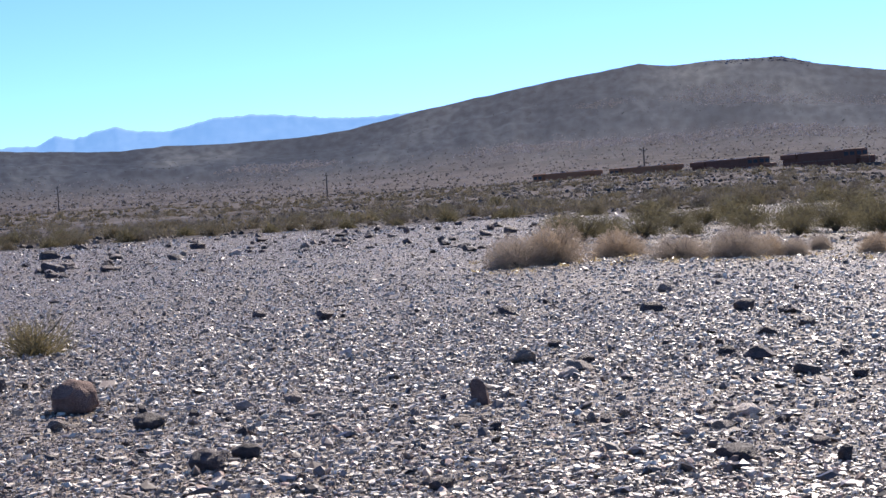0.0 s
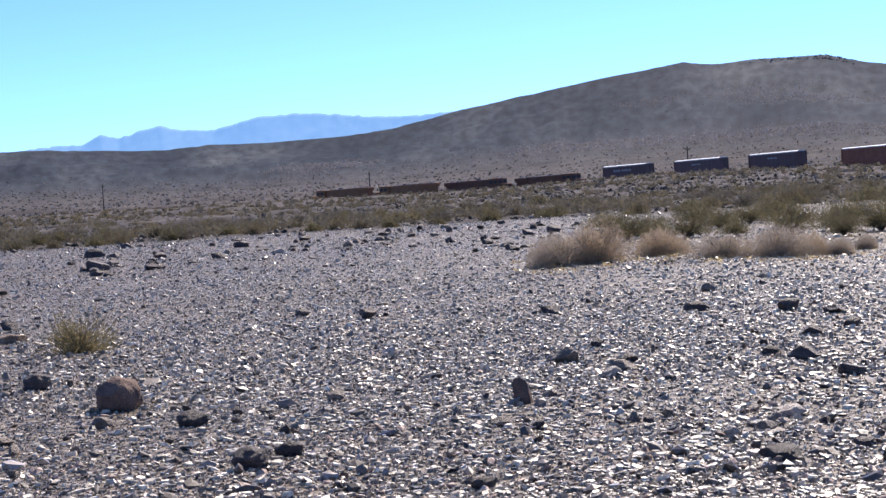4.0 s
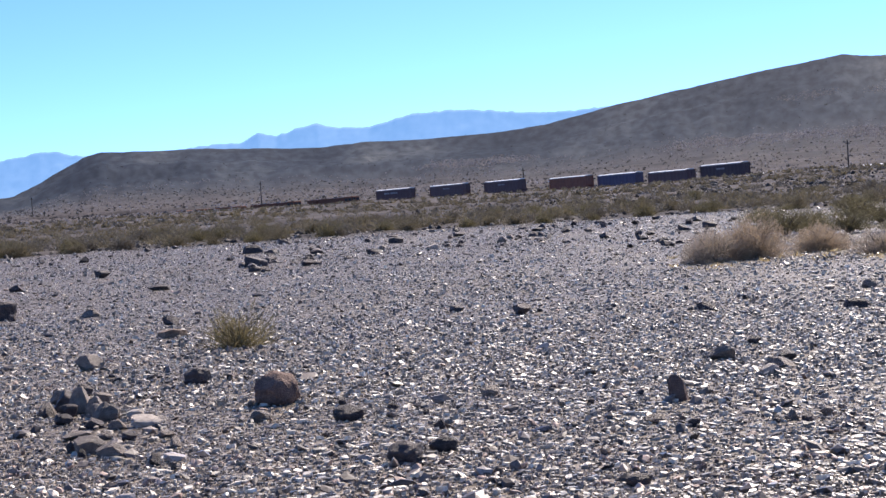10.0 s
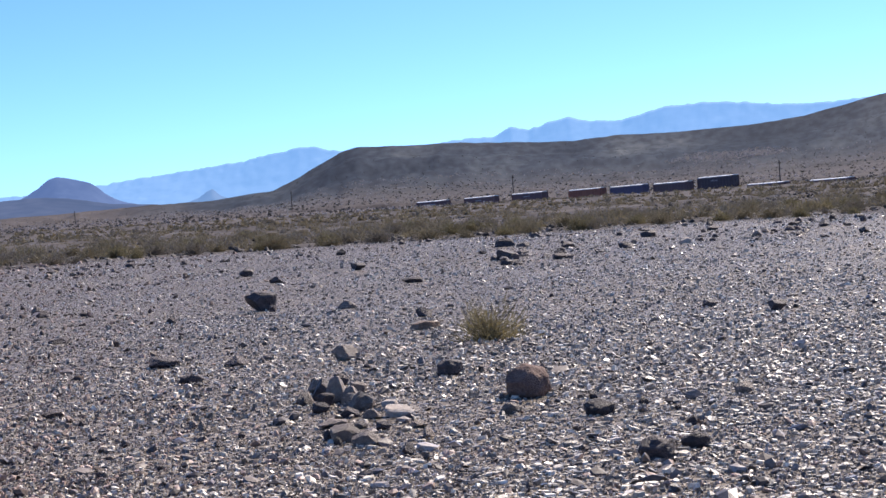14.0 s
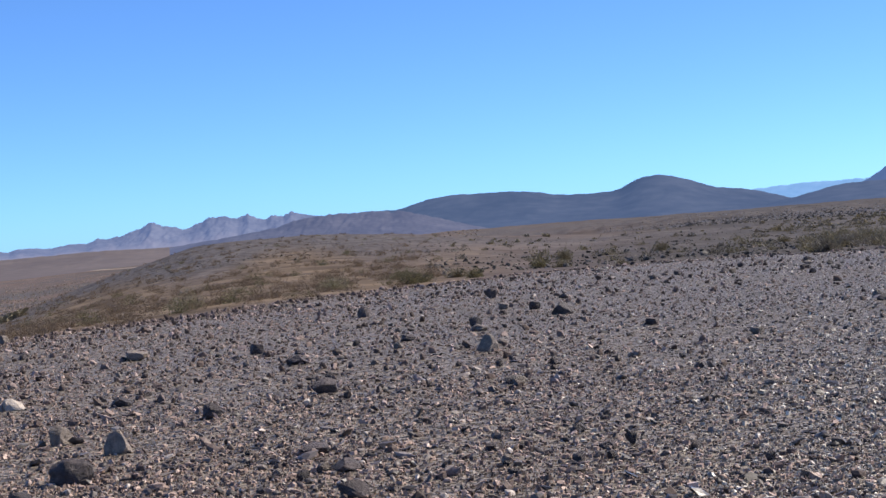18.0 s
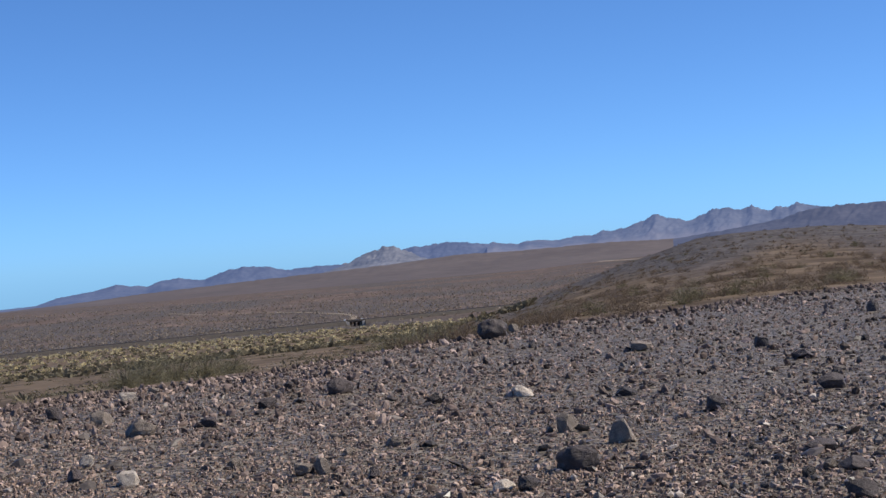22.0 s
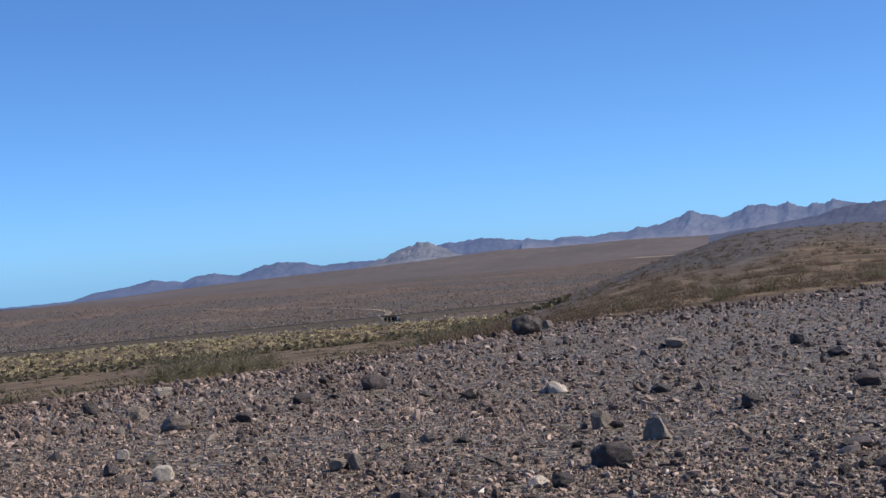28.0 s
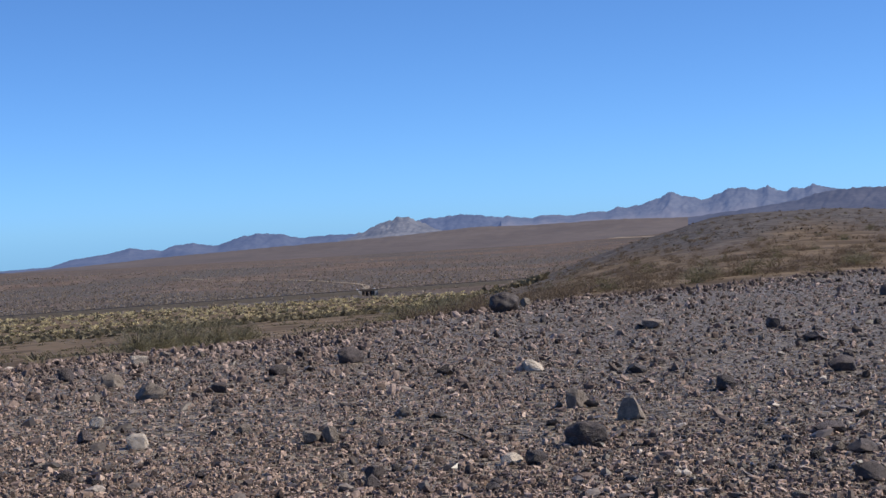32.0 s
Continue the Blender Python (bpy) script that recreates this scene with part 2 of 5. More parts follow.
def plant_material(name, colours, through_light=0.45, spread=0.3):
    """Thin twigs and leaves: part of the light that falls on them shines through."""
    m = material(name, colours, 6, 0.8, 0, random_by="island", spread=spread, specular=0.2)
    n, l = m.node_tree.nodes, m.node_tree.links
    bsdf = n["Principled BSDF"]
    glow = n.new("ShaderNodeBsdfTranslucent")
    l.new(bsdf.inputs["Base Color"].links[0].from_socket, glow.inputs["Color"])
    mix = n.new("ShaderNodeMixShader")
    mix.inputs["Fac"].default_value = through_light
    l.new(bsdf.outputs["BSDF"], mix.inputs[1])
    l.new(glow.outputs["BSDF"], mix.inputs[2])
    l.new(mix.outputs["Shader"], n["Material Output"].inputs["Surface"])
    return m


M_DRY = plant_material("dry_twigs", [(0.255, 0.201, 0.162), (0.331, 0.279, 0.225), (0.407, 0.347, 0.289)])
M_GREY_TWIG = plant_material("grey_twigs", [(0.24, 0.181, 0.129), (0.34, 0.265, 0.192), (0.44, 0.354, 0.259)])
M_OLIVE = plant_material("olive_leaves", [(0.0886, 0.0778, 0.0433), (0.132, 0.116, 0.0663), (0.195, 0.168, 0.102)])
M_OLIVE_DRY = plant_material("olive_dry_leaves", [(0.101, 0.0862, 0.0541), (0.15, 0.126, 0.0815), (0.216, 0.182, 0.121)], 0.35)
M_GREY_BRUSH = plant_material("grey_brown_brush", [(0.0898, 0.0788, 0.0634), (0.14, 0.122, 0.0976), (0.21, 0.183, 0.145)], 0.3)
M_SMALL_BUSH = plant_material("olive_straw_twigs", [(0.123, 0.102, 0.053), (0.184, 0.153, 0.082), (0.271, 0.226, 0.128)])
M_BROWN_BRUSH = plant_material("brown_brush", [(0.0997, 0.0717, 0.0502), (0.147, 0.107, 0.0756), (0.214, 0.159, 0.113)])
M_HILL_BRUSH = plant_material("dark_hill_brush", [(0.026, 0.028, 0.0322), (0.043, 0.0444, 0.0474), (0.07, 0.0685, 0.0662)])
M_STRAW_DULL = plant_material("dull_straw", [(0.224, 0.182, 0.146), (0.303, 0.25, 0.21)])
M_VALLEY_STRAW = plant_material("valley_straw", [(0.439, 0.361, 0.202), (0.572, 0.478, 0.279), (0.687, 0.586, 0.353)])
M_HILL_GRASS = plant_material("pale_hill_grass", [(0.178, 0.166, 0.165), (0.239, 0.225, 0.227), (0.301, 0.288, 0.293)])
M_STRAW = plant_material("straw_grass", [(0.357, 0.269, 0.131), (0.459, 0.356, 0.186), (0.544, 0.428, 0.241)])
M_RIM_BUSH = plant_material("dusty_olive_leaves", [(0.15, 0.135, 0.083), (0.21, 0.188, 0.118), (0.29, 0.258, 0.17)], 0.5)
M_STEM = material("shrub_stem", [(0.07, 0.0531, 0.0403), (0.14, 0.111, 0.085)], 20, 0.85, 0)
# haze of distance put into a blue glow over a dark base
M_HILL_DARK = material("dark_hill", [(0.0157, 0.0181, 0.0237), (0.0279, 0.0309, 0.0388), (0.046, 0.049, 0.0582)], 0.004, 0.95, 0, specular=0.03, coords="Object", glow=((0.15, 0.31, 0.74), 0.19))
# peaks, crests and slopes: the blue glow imitates haze before the rock
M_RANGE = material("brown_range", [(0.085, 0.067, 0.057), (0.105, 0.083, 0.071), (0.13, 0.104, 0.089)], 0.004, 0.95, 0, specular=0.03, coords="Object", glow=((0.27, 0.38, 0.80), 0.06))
# its foot is painted paler for the haze that lies there
M_PEAK = material("hazy_peak", [(0.044, 0.047, 0.056), (0.068, 0.071, 0.082), (0.098, 0.1, 0.109)], 0.010, 0.95, 0, specular=0.03, coords="Object", glow=((0.22, 0.36, 0.85), 0.25), foot_haze=(0.12, 0.112, 0.115))
M_CREST = material("hazed_crest_rock", [(0.036, 0.0408, 0.0552), (0.054, 0.06, 0.0768), (0.0816, 0.0864, 0.103)], 0.010, 0.95, 0, specular=0.03, coords="Object", glow=((0.24, 0.408, 1.02), 0.2))
M_BROWN_HILL = material("hazed_brown_hill", [(0.0375, 0.0357, 0.04), (0.0562, 0.0527, 0.058), (0.0825, 0.0765, 0.082)], 0.012, 0.95, 0, specular=0.03, coords="Object", glow=((0.19, 0.32, 0.78), 0.17))
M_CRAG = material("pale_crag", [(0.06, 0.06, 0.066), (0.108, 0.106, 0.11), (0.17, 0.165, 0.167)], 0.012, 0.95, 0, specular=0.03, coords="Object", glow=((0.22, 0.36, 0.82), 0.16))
# further off: stronger haze put into the glow and the bluish base
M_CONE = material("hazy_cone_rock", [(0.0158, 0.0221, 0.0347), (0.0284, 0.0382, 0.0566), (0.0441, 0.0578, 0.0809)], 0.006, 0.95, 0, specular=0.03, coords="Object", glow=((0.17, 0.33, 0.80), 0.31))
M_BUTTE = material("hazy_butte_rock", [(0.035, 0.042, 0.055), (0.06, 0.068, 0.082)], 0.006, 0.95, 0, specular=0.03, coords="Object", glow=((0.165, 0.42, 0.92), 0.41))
M_BLUE = material("far_hazed_mountain", [(0.065, 0.088, 0.12), (0.10, 0.127, 0.165)], 0.004, 0.95, 0, specular=0.03, coords="Object", glow=((0.165, 0.45, 0.98), 0.51))
M_BALLAST = material("ballast", [(0.045, 0.0357, 0.0286), (0.085, 0.0695, 0.0555)], 0.6, 0.9, 0.4)
M_STEEL = material("worn_steel", [(0.1, 0.0772, 0.0627), (0.2, 0.164, 0.134)], 3, 0.45, 0, metal=0.7)
M_WOOD = material("weathered_pole_wood", [(0.055, 0.0434, 0.0358), (0.11, 0.0868, 0.0671)], 8, 0.9, 0.3)
M_PALE_CONCRETE = material("pale_concrete", [(0.3, 0.27, 0.23), (0.42, 0.38, 0.33)], 1.5, 0.85, 0.2)
M_DIRT_ROAD = material("pale_dirt", [(0.217, 0.168, 0.119), (0.3, 0.238, 0.173)], 0.4, 0.95, 0.2)
M_ORANGE = material("faded_orange_paint", [(0.215, 0.0935, 0.0463), (0.305, 0.133, 0.0648)], 1.5, 0.6, 0, specular=0.12)
M_DARK_LOCO = material("dark_brown_paint", [(0.118, 0.0506, 0.0319), (0.169, 0.0726, 0.0461)], 1.5, 0.6, 0, specular=0.12)
M_BLACK = material("sooty_black_paint", [(0.012, 0.0116, 0.0116), (0.03, 0.027, 0.0251)], 2, 0.6, 0)
M_BLUE_BOX = material("dark_blue_container_paint", [(0.121, 0.0674, 0.0643), (0.161, 0.0894, 0.0848)], 1.2, 0.5, 0, random_by="object", spread=0.15, specular=0.15)
M_MID_BLUE = material("blue_container_paint", [(0.0897, 0.0714, 0.109), (0.113, 0.0914, 0.136)], 1.2, 0.5, 0, specular=0.15)
M_NAVY = material("navy_container_paint", [(0.0718, 0.0439, 0.0462), (0.0936, 0.0578, 0.0599)], 1.2, 0.4, 0, specular=0.15)
M_RUST_BOX = material("brown_red_container_paint", [(0.206, 0.07, 0.0451), (0.331, 0.12, 0.0722)], 1.2, 0.5, 0, specular=0.15)
M_WHITE = material("white_paint", [(0.68, 0.68, 0.68), (0.8, 0.8, 0.8)], 2, 0.45, 0)
M_FADED = material("faded_white_paint", [(0.24, 0.225, 0.24), (0.34, 0.32, 0.335)], 2, 0.6, 0)
# pale colour that imitates sun glints along roofs and top rails
M_GLINT = material("pale_glint_paint", [(0.32, 0.299, 0.303), (0.42, 0.396, 0.399)], 1.5, 0.5, 0)
M_WELL = material("well_car_paint", [(0.09, 0.0483, 0.0313), (0.15, 0.082, 0.0492)], 2, 0.6, 0)
M_GLASS = material("cab_glass", [(0.01, 0.012, 0.015), (0.02, 0.022, 0.025)], 2, 0.35, 0, specular=0.25)


# ---- mesh helpers ----
def from_arrays(name, verts, faces, mat, smooth=False):
    me = bpy.data.meshes.new(name)
    me.from_pydata(verts, [], faces)
    me.materials.append(mat)
    if smooth:
        me.shade_smooth()
    else:
        me.shade_flat()
    me.update()
    return me


def from_numpy(name, verts, tris, mat, smooth=False):
    """A mesh of many triangles, filled in bulk."""
    me = bpy.data.meshes.new(name)
    verts, tris = np.asarray(verts, np.float32), np.asarray(tris, np.int32)
    k = tris.shape[1]
    me.vertices.add(len(verts))
    me.vertices.foreach_set("co", verts.ravel())
    me.loops.add(tris.size)
    me.loops.foreach_set("vertex_index", tris.ravel())
    me.polygons.add(len(tris))
    me.polygons.foreach_set("loop_start", np.arange(0, tris.size, k, dtype=np.int32))
    me.materials.append(mat)
    me.update(calc_edges=True)
    if smooth:
        me.shade_smooth()
    else:
        me.shade_flat()
    return me


def part(name, bm, mat, parent, label=""):
    me = bpy.data.meshes.new(name)
    bm.to_mesh(me)
    bm.free()
    me.materials.append(mat)
    ob = new(name, me)
    ob.parent = parent
    return tagged(ob, label)


def box(bm, x0, x1, y0, y1, z0, z1, bevel=0.0):
    g = bmesh.ops.create_cube(bm, size=1)["verts"]
    for v in g:
        v.co = ((x0 + x1) / 2 + v.co.x * (x1 - x0), (y0 + y1) / 2 + v.co.y * (y1 - y0), (z0 + z1) / 2 + v.co.z * (z1 - z0))
    if bevel:
        edges = list({q for v in g for q in v.link_edges})
        bmesh.ops.bevel(bm, geom=edges, offset=bevel, segments=2, affect="EDGES", profile=0.6)
    return bm


def rod(bm, p, q, r0, r1=None, sides=8):
    p, q = Vector(p), Vector(q)
    m = (q - p).to_track_quat("Z", "Y").to_matrix().to_4x4()
    bmesh.ops.create_cone(bm, cap_ends=True, segments=sides, radius1=r0, radius2=r0 if r1 is None else r1, depth=(q - p).length,
                          matrix=Matrix.Translation((p + q) / 2) @ m)
    return bm


# ---- the lie of the land, in bearings (degrees to the left of +Y) and distances from the rise ----
def curve(pairs):
    xs, ys = zip(*pairs)
    return lambda x: np.interp(x, xs, ys)


rim = curve([(-180, 40), (-90, 45), (-20, 52), (38, 52), (47, 42), (55, 34), (62, 28), (67, 24.5), (73, 21.8), (79, 20), (100, 18), (140, 25), (180, 40)])
crest = curve([(-180, -0.8), (-25, -0.5), (-15, -0.55), (-11, -0.40), (-6, -0.38), (-2, -0.50), (1, -0.56), (15, -0.56), (20, -0.60), (30, -0.52), (36, -0.55),
               (40, -0.62), (44, -0.46), (47, -0.17), (50, -0.03), (52, -0.05), (53, -0.1), (54.2, -0.24), (56, -0.72), (57, -1.0), (59, -1.66), (61, -2.35), (65, -3.1), (80, -3.6), (110, -2), (180, -0.8)])
hill = curve([(-180, 0.2), (-60, 0.4), (-40, 1.2), (-20, 2.3), (-15.7, 2.67), (-13.4, 3.07), (-12.2, 3.38), (-9.6, 3.41), (-8.5, 3.33), (-7.3, 3.45),
              (-5.7, 3.27), (-3.7, 3.0), (-1.6, 2.68), (0.6, 2.28), (3.1, 1.74), (4.6, 1.58), (7.6, 1.47), (9.6, 1.55), (11.2, 1.45), (12.9, 1.52), (15.2, 1.68),
              (18.8, 1.73), (19.4, 1.6), (20.9, 0.81), (21.9, 0.36), (24, 0.2), (28, 0.05), (34, -0.12), (45, -0.25), (60, -1.4), (80, -1.5), (130, -0.3), (180, 0.2)])
shelf = curve([(-180, 190), (-8, 190), (5, 255), (40, 270), (44, 225), (180, 225)])
plain = curve([(-180, -0.5), (20, -0.43), (36, -0.45), (45, -1.4), (60, -2.6), (70, -2.8), (80, -3.0), (120, -1.5), (180, -0.5)])
horizon = curve([(-180, 0.0), (25, 0.05), (40, -0.1), (48, -0.25), (55, -0.5), (62, -0.75), (70, -1.0), (80, -1.2), (120, -0.6), (180, 0.0)])


def ease(q):
    q = np.clip(q, 0, 1)
    return q * q * (3 - 2 * q)


def bumps(x, y, size, seed):
    """Smooth rolling noise from a few crossed waves."""
    rng = np.random.default_rng(seed)
    out = np.zeros_like(x)
    for k in range(9):
        w = rng.uniform(0, 2 * np.pi)
        f = rng.uniform(0.6, 2.2) / size * 2 * np.pi
        out += np.sin((x * np.cos(w) + y * np.sin(w)) * f + rng.uniform(0, 6.3)) / 9 ** 0.5 * 0.8
    return out


def rolling_noise(x, y, size, seed, octaves=4):
    """Uneven ground: smoothed random heights on a lattice, at several scales."""
    out, amp = np.zeros_like(x), 1.0
    for o in range(octaves):
        t = np.random.default_rng(seed + o).uniform(-1, 1, (256, 256))
        u, v = x / size + 31.7, y / size + 17.3
        i, j = np.floor(u).astype(int), np.floor(v).astype(int)
        a, b = u - i, v - j
        a, b = a * a * (3 - 2 * a), b * b * (3 - 2 * b)
        g = lambda p, q: t[p % 256, q % 256]
        out += amp * (g(i, j) * (1 - a) * (1 - b) + g(i + 1, j) * a * (1 - b) + g(i, j + 1) * (1 - a) * b + g(i + 1, j + 1) * a * b)
        size, amp = size * 0.47, amp * 0.5
    return out


# the railway: a long left-hand bend down and away, a tighter bend behind the near hill, then a straight
BENDS = [(-900, 0.0), (-150, 1 / 580), (218, 1 / 281), (709, 0.0)]      # from so many metres on, this curvature


def track_run():
    """The line in steps of 2 m: place and heading at each."""
    out = {0: (0.0, 366.0, 134.4)}
    for way in (1, -1):
        x, y, h = out[0]
        for k in range(0, 1500 if way > 0 else 900, 2):
            s = k * way
            c = [b for s_, b in BENDS if s_ <= s + way][-1]
            hm = radians(h) + c * way
            x, y, h = x + math.cos(hm) * 2 * way, y + math.sin(hm) * 2 * way, h + math.degrees(c * 2 * way)
            out[s + 2 * way] = (x, y, h)
    return out


RUN = track_run()


def track(s):
    """Place and heading (degrees) of the line at s metres along it."""
    k = int(math.floor(s / 2) * 2)
    q = (s - k) / 2
    (x0, y0, h0), (x1, y1, h1) = RUN[k], RUN[k + 2]
    z = -4.5 - 0.0195 * min(s, 218) - 0.0303 * min(max(s - 218, 0), 491) - 0.026 * max(s - 709, 0)
    z += 1.2 * float(ease((s + 70) / 160))
    return Vector((x0 + (x1 - x0) * q, y0 + (y1 - y0) * q, z)), h0 + (h1 - h0) * q


TRACK_LINE = [(s, track(s)) for s in range(-600, 1480, 8)]
BRIDGE_S = min((s for s, (p, h) in TRACK_LINE if s > 500), key=lambda s: abs(math.degrees(math.atan2(-track(s)[0].x, track(s)[0].y)) - 66.25))
TRACK_XYZ = np.array([(*p, 0.9 + 0.7 * float(ease((s - 420) / 150)) + (0.9 if s == BRIDGE_S else 0)) for s, (p, h) in TRACK_LINE])      # and how far the ground lies below the rails


def land(x, y):
    """Height of the ground."""
    x, y = np.asarray(x, float), np.asarray(y, float)
    r, az = np.hypot(x, y), np.degrees(np.arctan2(-x, y))
    r = np.maximum(r, 0.5)
    edge = rim(az)
    e0 = -np.degrees(np.arctan(EYE / edge))
    ec, rc = crest(az), shelf(az)
    # the stony rise, then the bench or slope out to the crest of the middle ground
    q = np.clip(np.log(r / edge) / np.log(rc / edge), 0, 1)
    e = e0 + (ec - e0) * (q ** 0.85)
    z_mid = EYE + r * np.tan(np.radians(e))
    # from the crest to the plain, and up the hill behind it
    ep, eh, ef = plain(az), hill(az), horizon(az)
    rp, rh = 500.0, 1750.0
    u = ease((r - rc) / (rp - rc))
    dip = -0.12 * np.sin(np.pi * np.clip((r - rc) / (rp - rc), 0, 1))
    e1 = ec + (ep - ec) * u + dip
    v = np.clip((r - rp) / (rh - rp), 0, 1)
    e2 = ep + (eh - ep) * v ** 0.9
    w = np.clip(np.log(r / rh) / np.log(4900 / rh), 0, 1)
    e3 = eh + (ef - eh) * np.where(eh > ef + 0.2, ease(w * 1.6), w ** 0.7)
    e_far = np.where(r < rp, e1, np.where(r < rh, e2, e3))
    z = np.where(r < edge, 0.0, np.where(r < rc, z_mid, EYE + r * np.tan(np.radians(e_far))))
    z = z + 0.035 * bumps(x, y, 9, 3) * ease((r - 4) / 8) + 0.10 * bumps(x, y, 24, 4) * ease((r - edge - 5) / 60)
    rolling = 1 - 0.88 * ease((az - 42) / 10)
    wash = rolling_noise(az * 56, r * 0.09, 42, 14, 4)         # shallow gullies that run down the hill
    z = z + wash * 1.5 * ease((r - 600) / 400) * (1 - 0.55 * ease((r - 1350) / 350)) * rolling
    z = z + 3.4 * rolling_noise(x, y, 230, 5, 4) * ease((r - 650) / 500) * (1 - 0.6 * ease((r - 1350) / 300)) * rolling
    return z


def land_with_track(x, y):
    z = land(x, y)
    x, y = np.asarray(x, float), np.asarray(y, float)
    near = np.hypot(x, y)
    sel = (near > 200) & (near < 1500)
    px, py = x[sel], y[sel]
    if len(px) == 0:
        return z
    best = np.full(len(px), 1e9)
    rail = np.zeros(len(px))
    for a in TRACK_XYZ:
        d = (px - a[0]) ** 2 + (py - a[1]) ** 2
        m = d < best
        best[m], rail[m] = d[m], a[2] - a[3]
    k = 1 - ease((np.sqrt(best) - 6) / 16)
    z[sel] = z[sel] * (1 - k) + rail * k
    return z


def ground():
    az = np.concatenate([np.arange(-180, -26, 6), np.arange(-26, 90, 0.16), np.arange(90, 180, 6)])
    r = np.concatenate([np.geomspace(0.05, 6, 14), np.geomspace(6.4, 60, 120), np.geomspace(61, 236, 50), np.arange(240, 720, 4.5), np.geomspace(725, 4900, 90)])
    A, D = np.meshgrid(np.radians(az), r)
    x, y = -D * np.sin(A), D * np.cos(A)
    z = land_with_track(x.ravel(), y.ravel())
    verts = np.column_stack([x.ravel(), y.ravel(), z])
    n, k = len(r), len(az)
    i, j = np.meshgrid(np.arange(n - 1), np.arange(k), indexing="ij")
    jn = (j + 1) % k
    quads = np.stack([i * k + j, i * k + jn, (i + 1) * k + jn, (i + 1) * k + j], -1).reshape(-1, 4)[:, ::-1]
    centre = len(verts)
    verts = np.vstack([verts, [[0, 0, verts[0][2]]]])
    fan = np.array([(centre, c, c + 1, (c + 2) % k) for c in range(0, k - 1, 2)])
    quads = np.vstack([quads, fan])
    me = from_numpy("ground", verts, quads, M_GROUND, True)
    rr, aa = np.hypot(verts[:, 0], verts[:, 1]), np.degrees(np.arctan2(-verts[:, 0], verts[:, 1]))
    stony = 1 - ease((rr - rim(aa) * 0.97) / (rim(aa) * 0.12))
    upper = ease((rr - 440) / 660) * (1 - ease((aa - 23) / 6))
    run = me.attributes.new("bearing_range", "FLOAT_VECTOR", "POINT")          # bearing and shortened distance from the eye
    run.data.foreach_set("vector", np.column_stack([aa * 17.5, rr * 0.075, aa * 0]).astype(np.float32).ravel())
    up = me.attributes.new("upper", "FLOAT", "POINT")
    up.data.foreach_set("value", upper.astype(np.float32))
    at = me.attributes.new("stony", "FLOAT", "POINT")
    at.data.foreach_set("value", stony.astype(np.float32))
    soil = me.attributes.new("tan_soil", "FLOAT", "POINT")
    soil.data.foreach_set("value", ease((aa - 34) / 14).astype(np.float32))
    sandy = me.attributes.new("sandy_slope", "FLOAT", "POINT")
    low = 1 - ease((rr / shelf(aa) - 0.30 - 0.16 * np.sin(aa * 0.9)) / 0.4)
    low = np.maximum(low, ease((aa - 58) / 7) * (1 - ease((rr - 560) / 60)))         # and down into the valley
    sandy.data.foreach_set("value", (ease((aa - 41) / 7) * (1 - 0.1 * ease((aa - 60) / 8)) * low).astype(np.float32))
    ob = new("ground", me)
    return tagged(ob, "stony grey desert ground with tan sandy plains beyond", "ground", kind="structure")


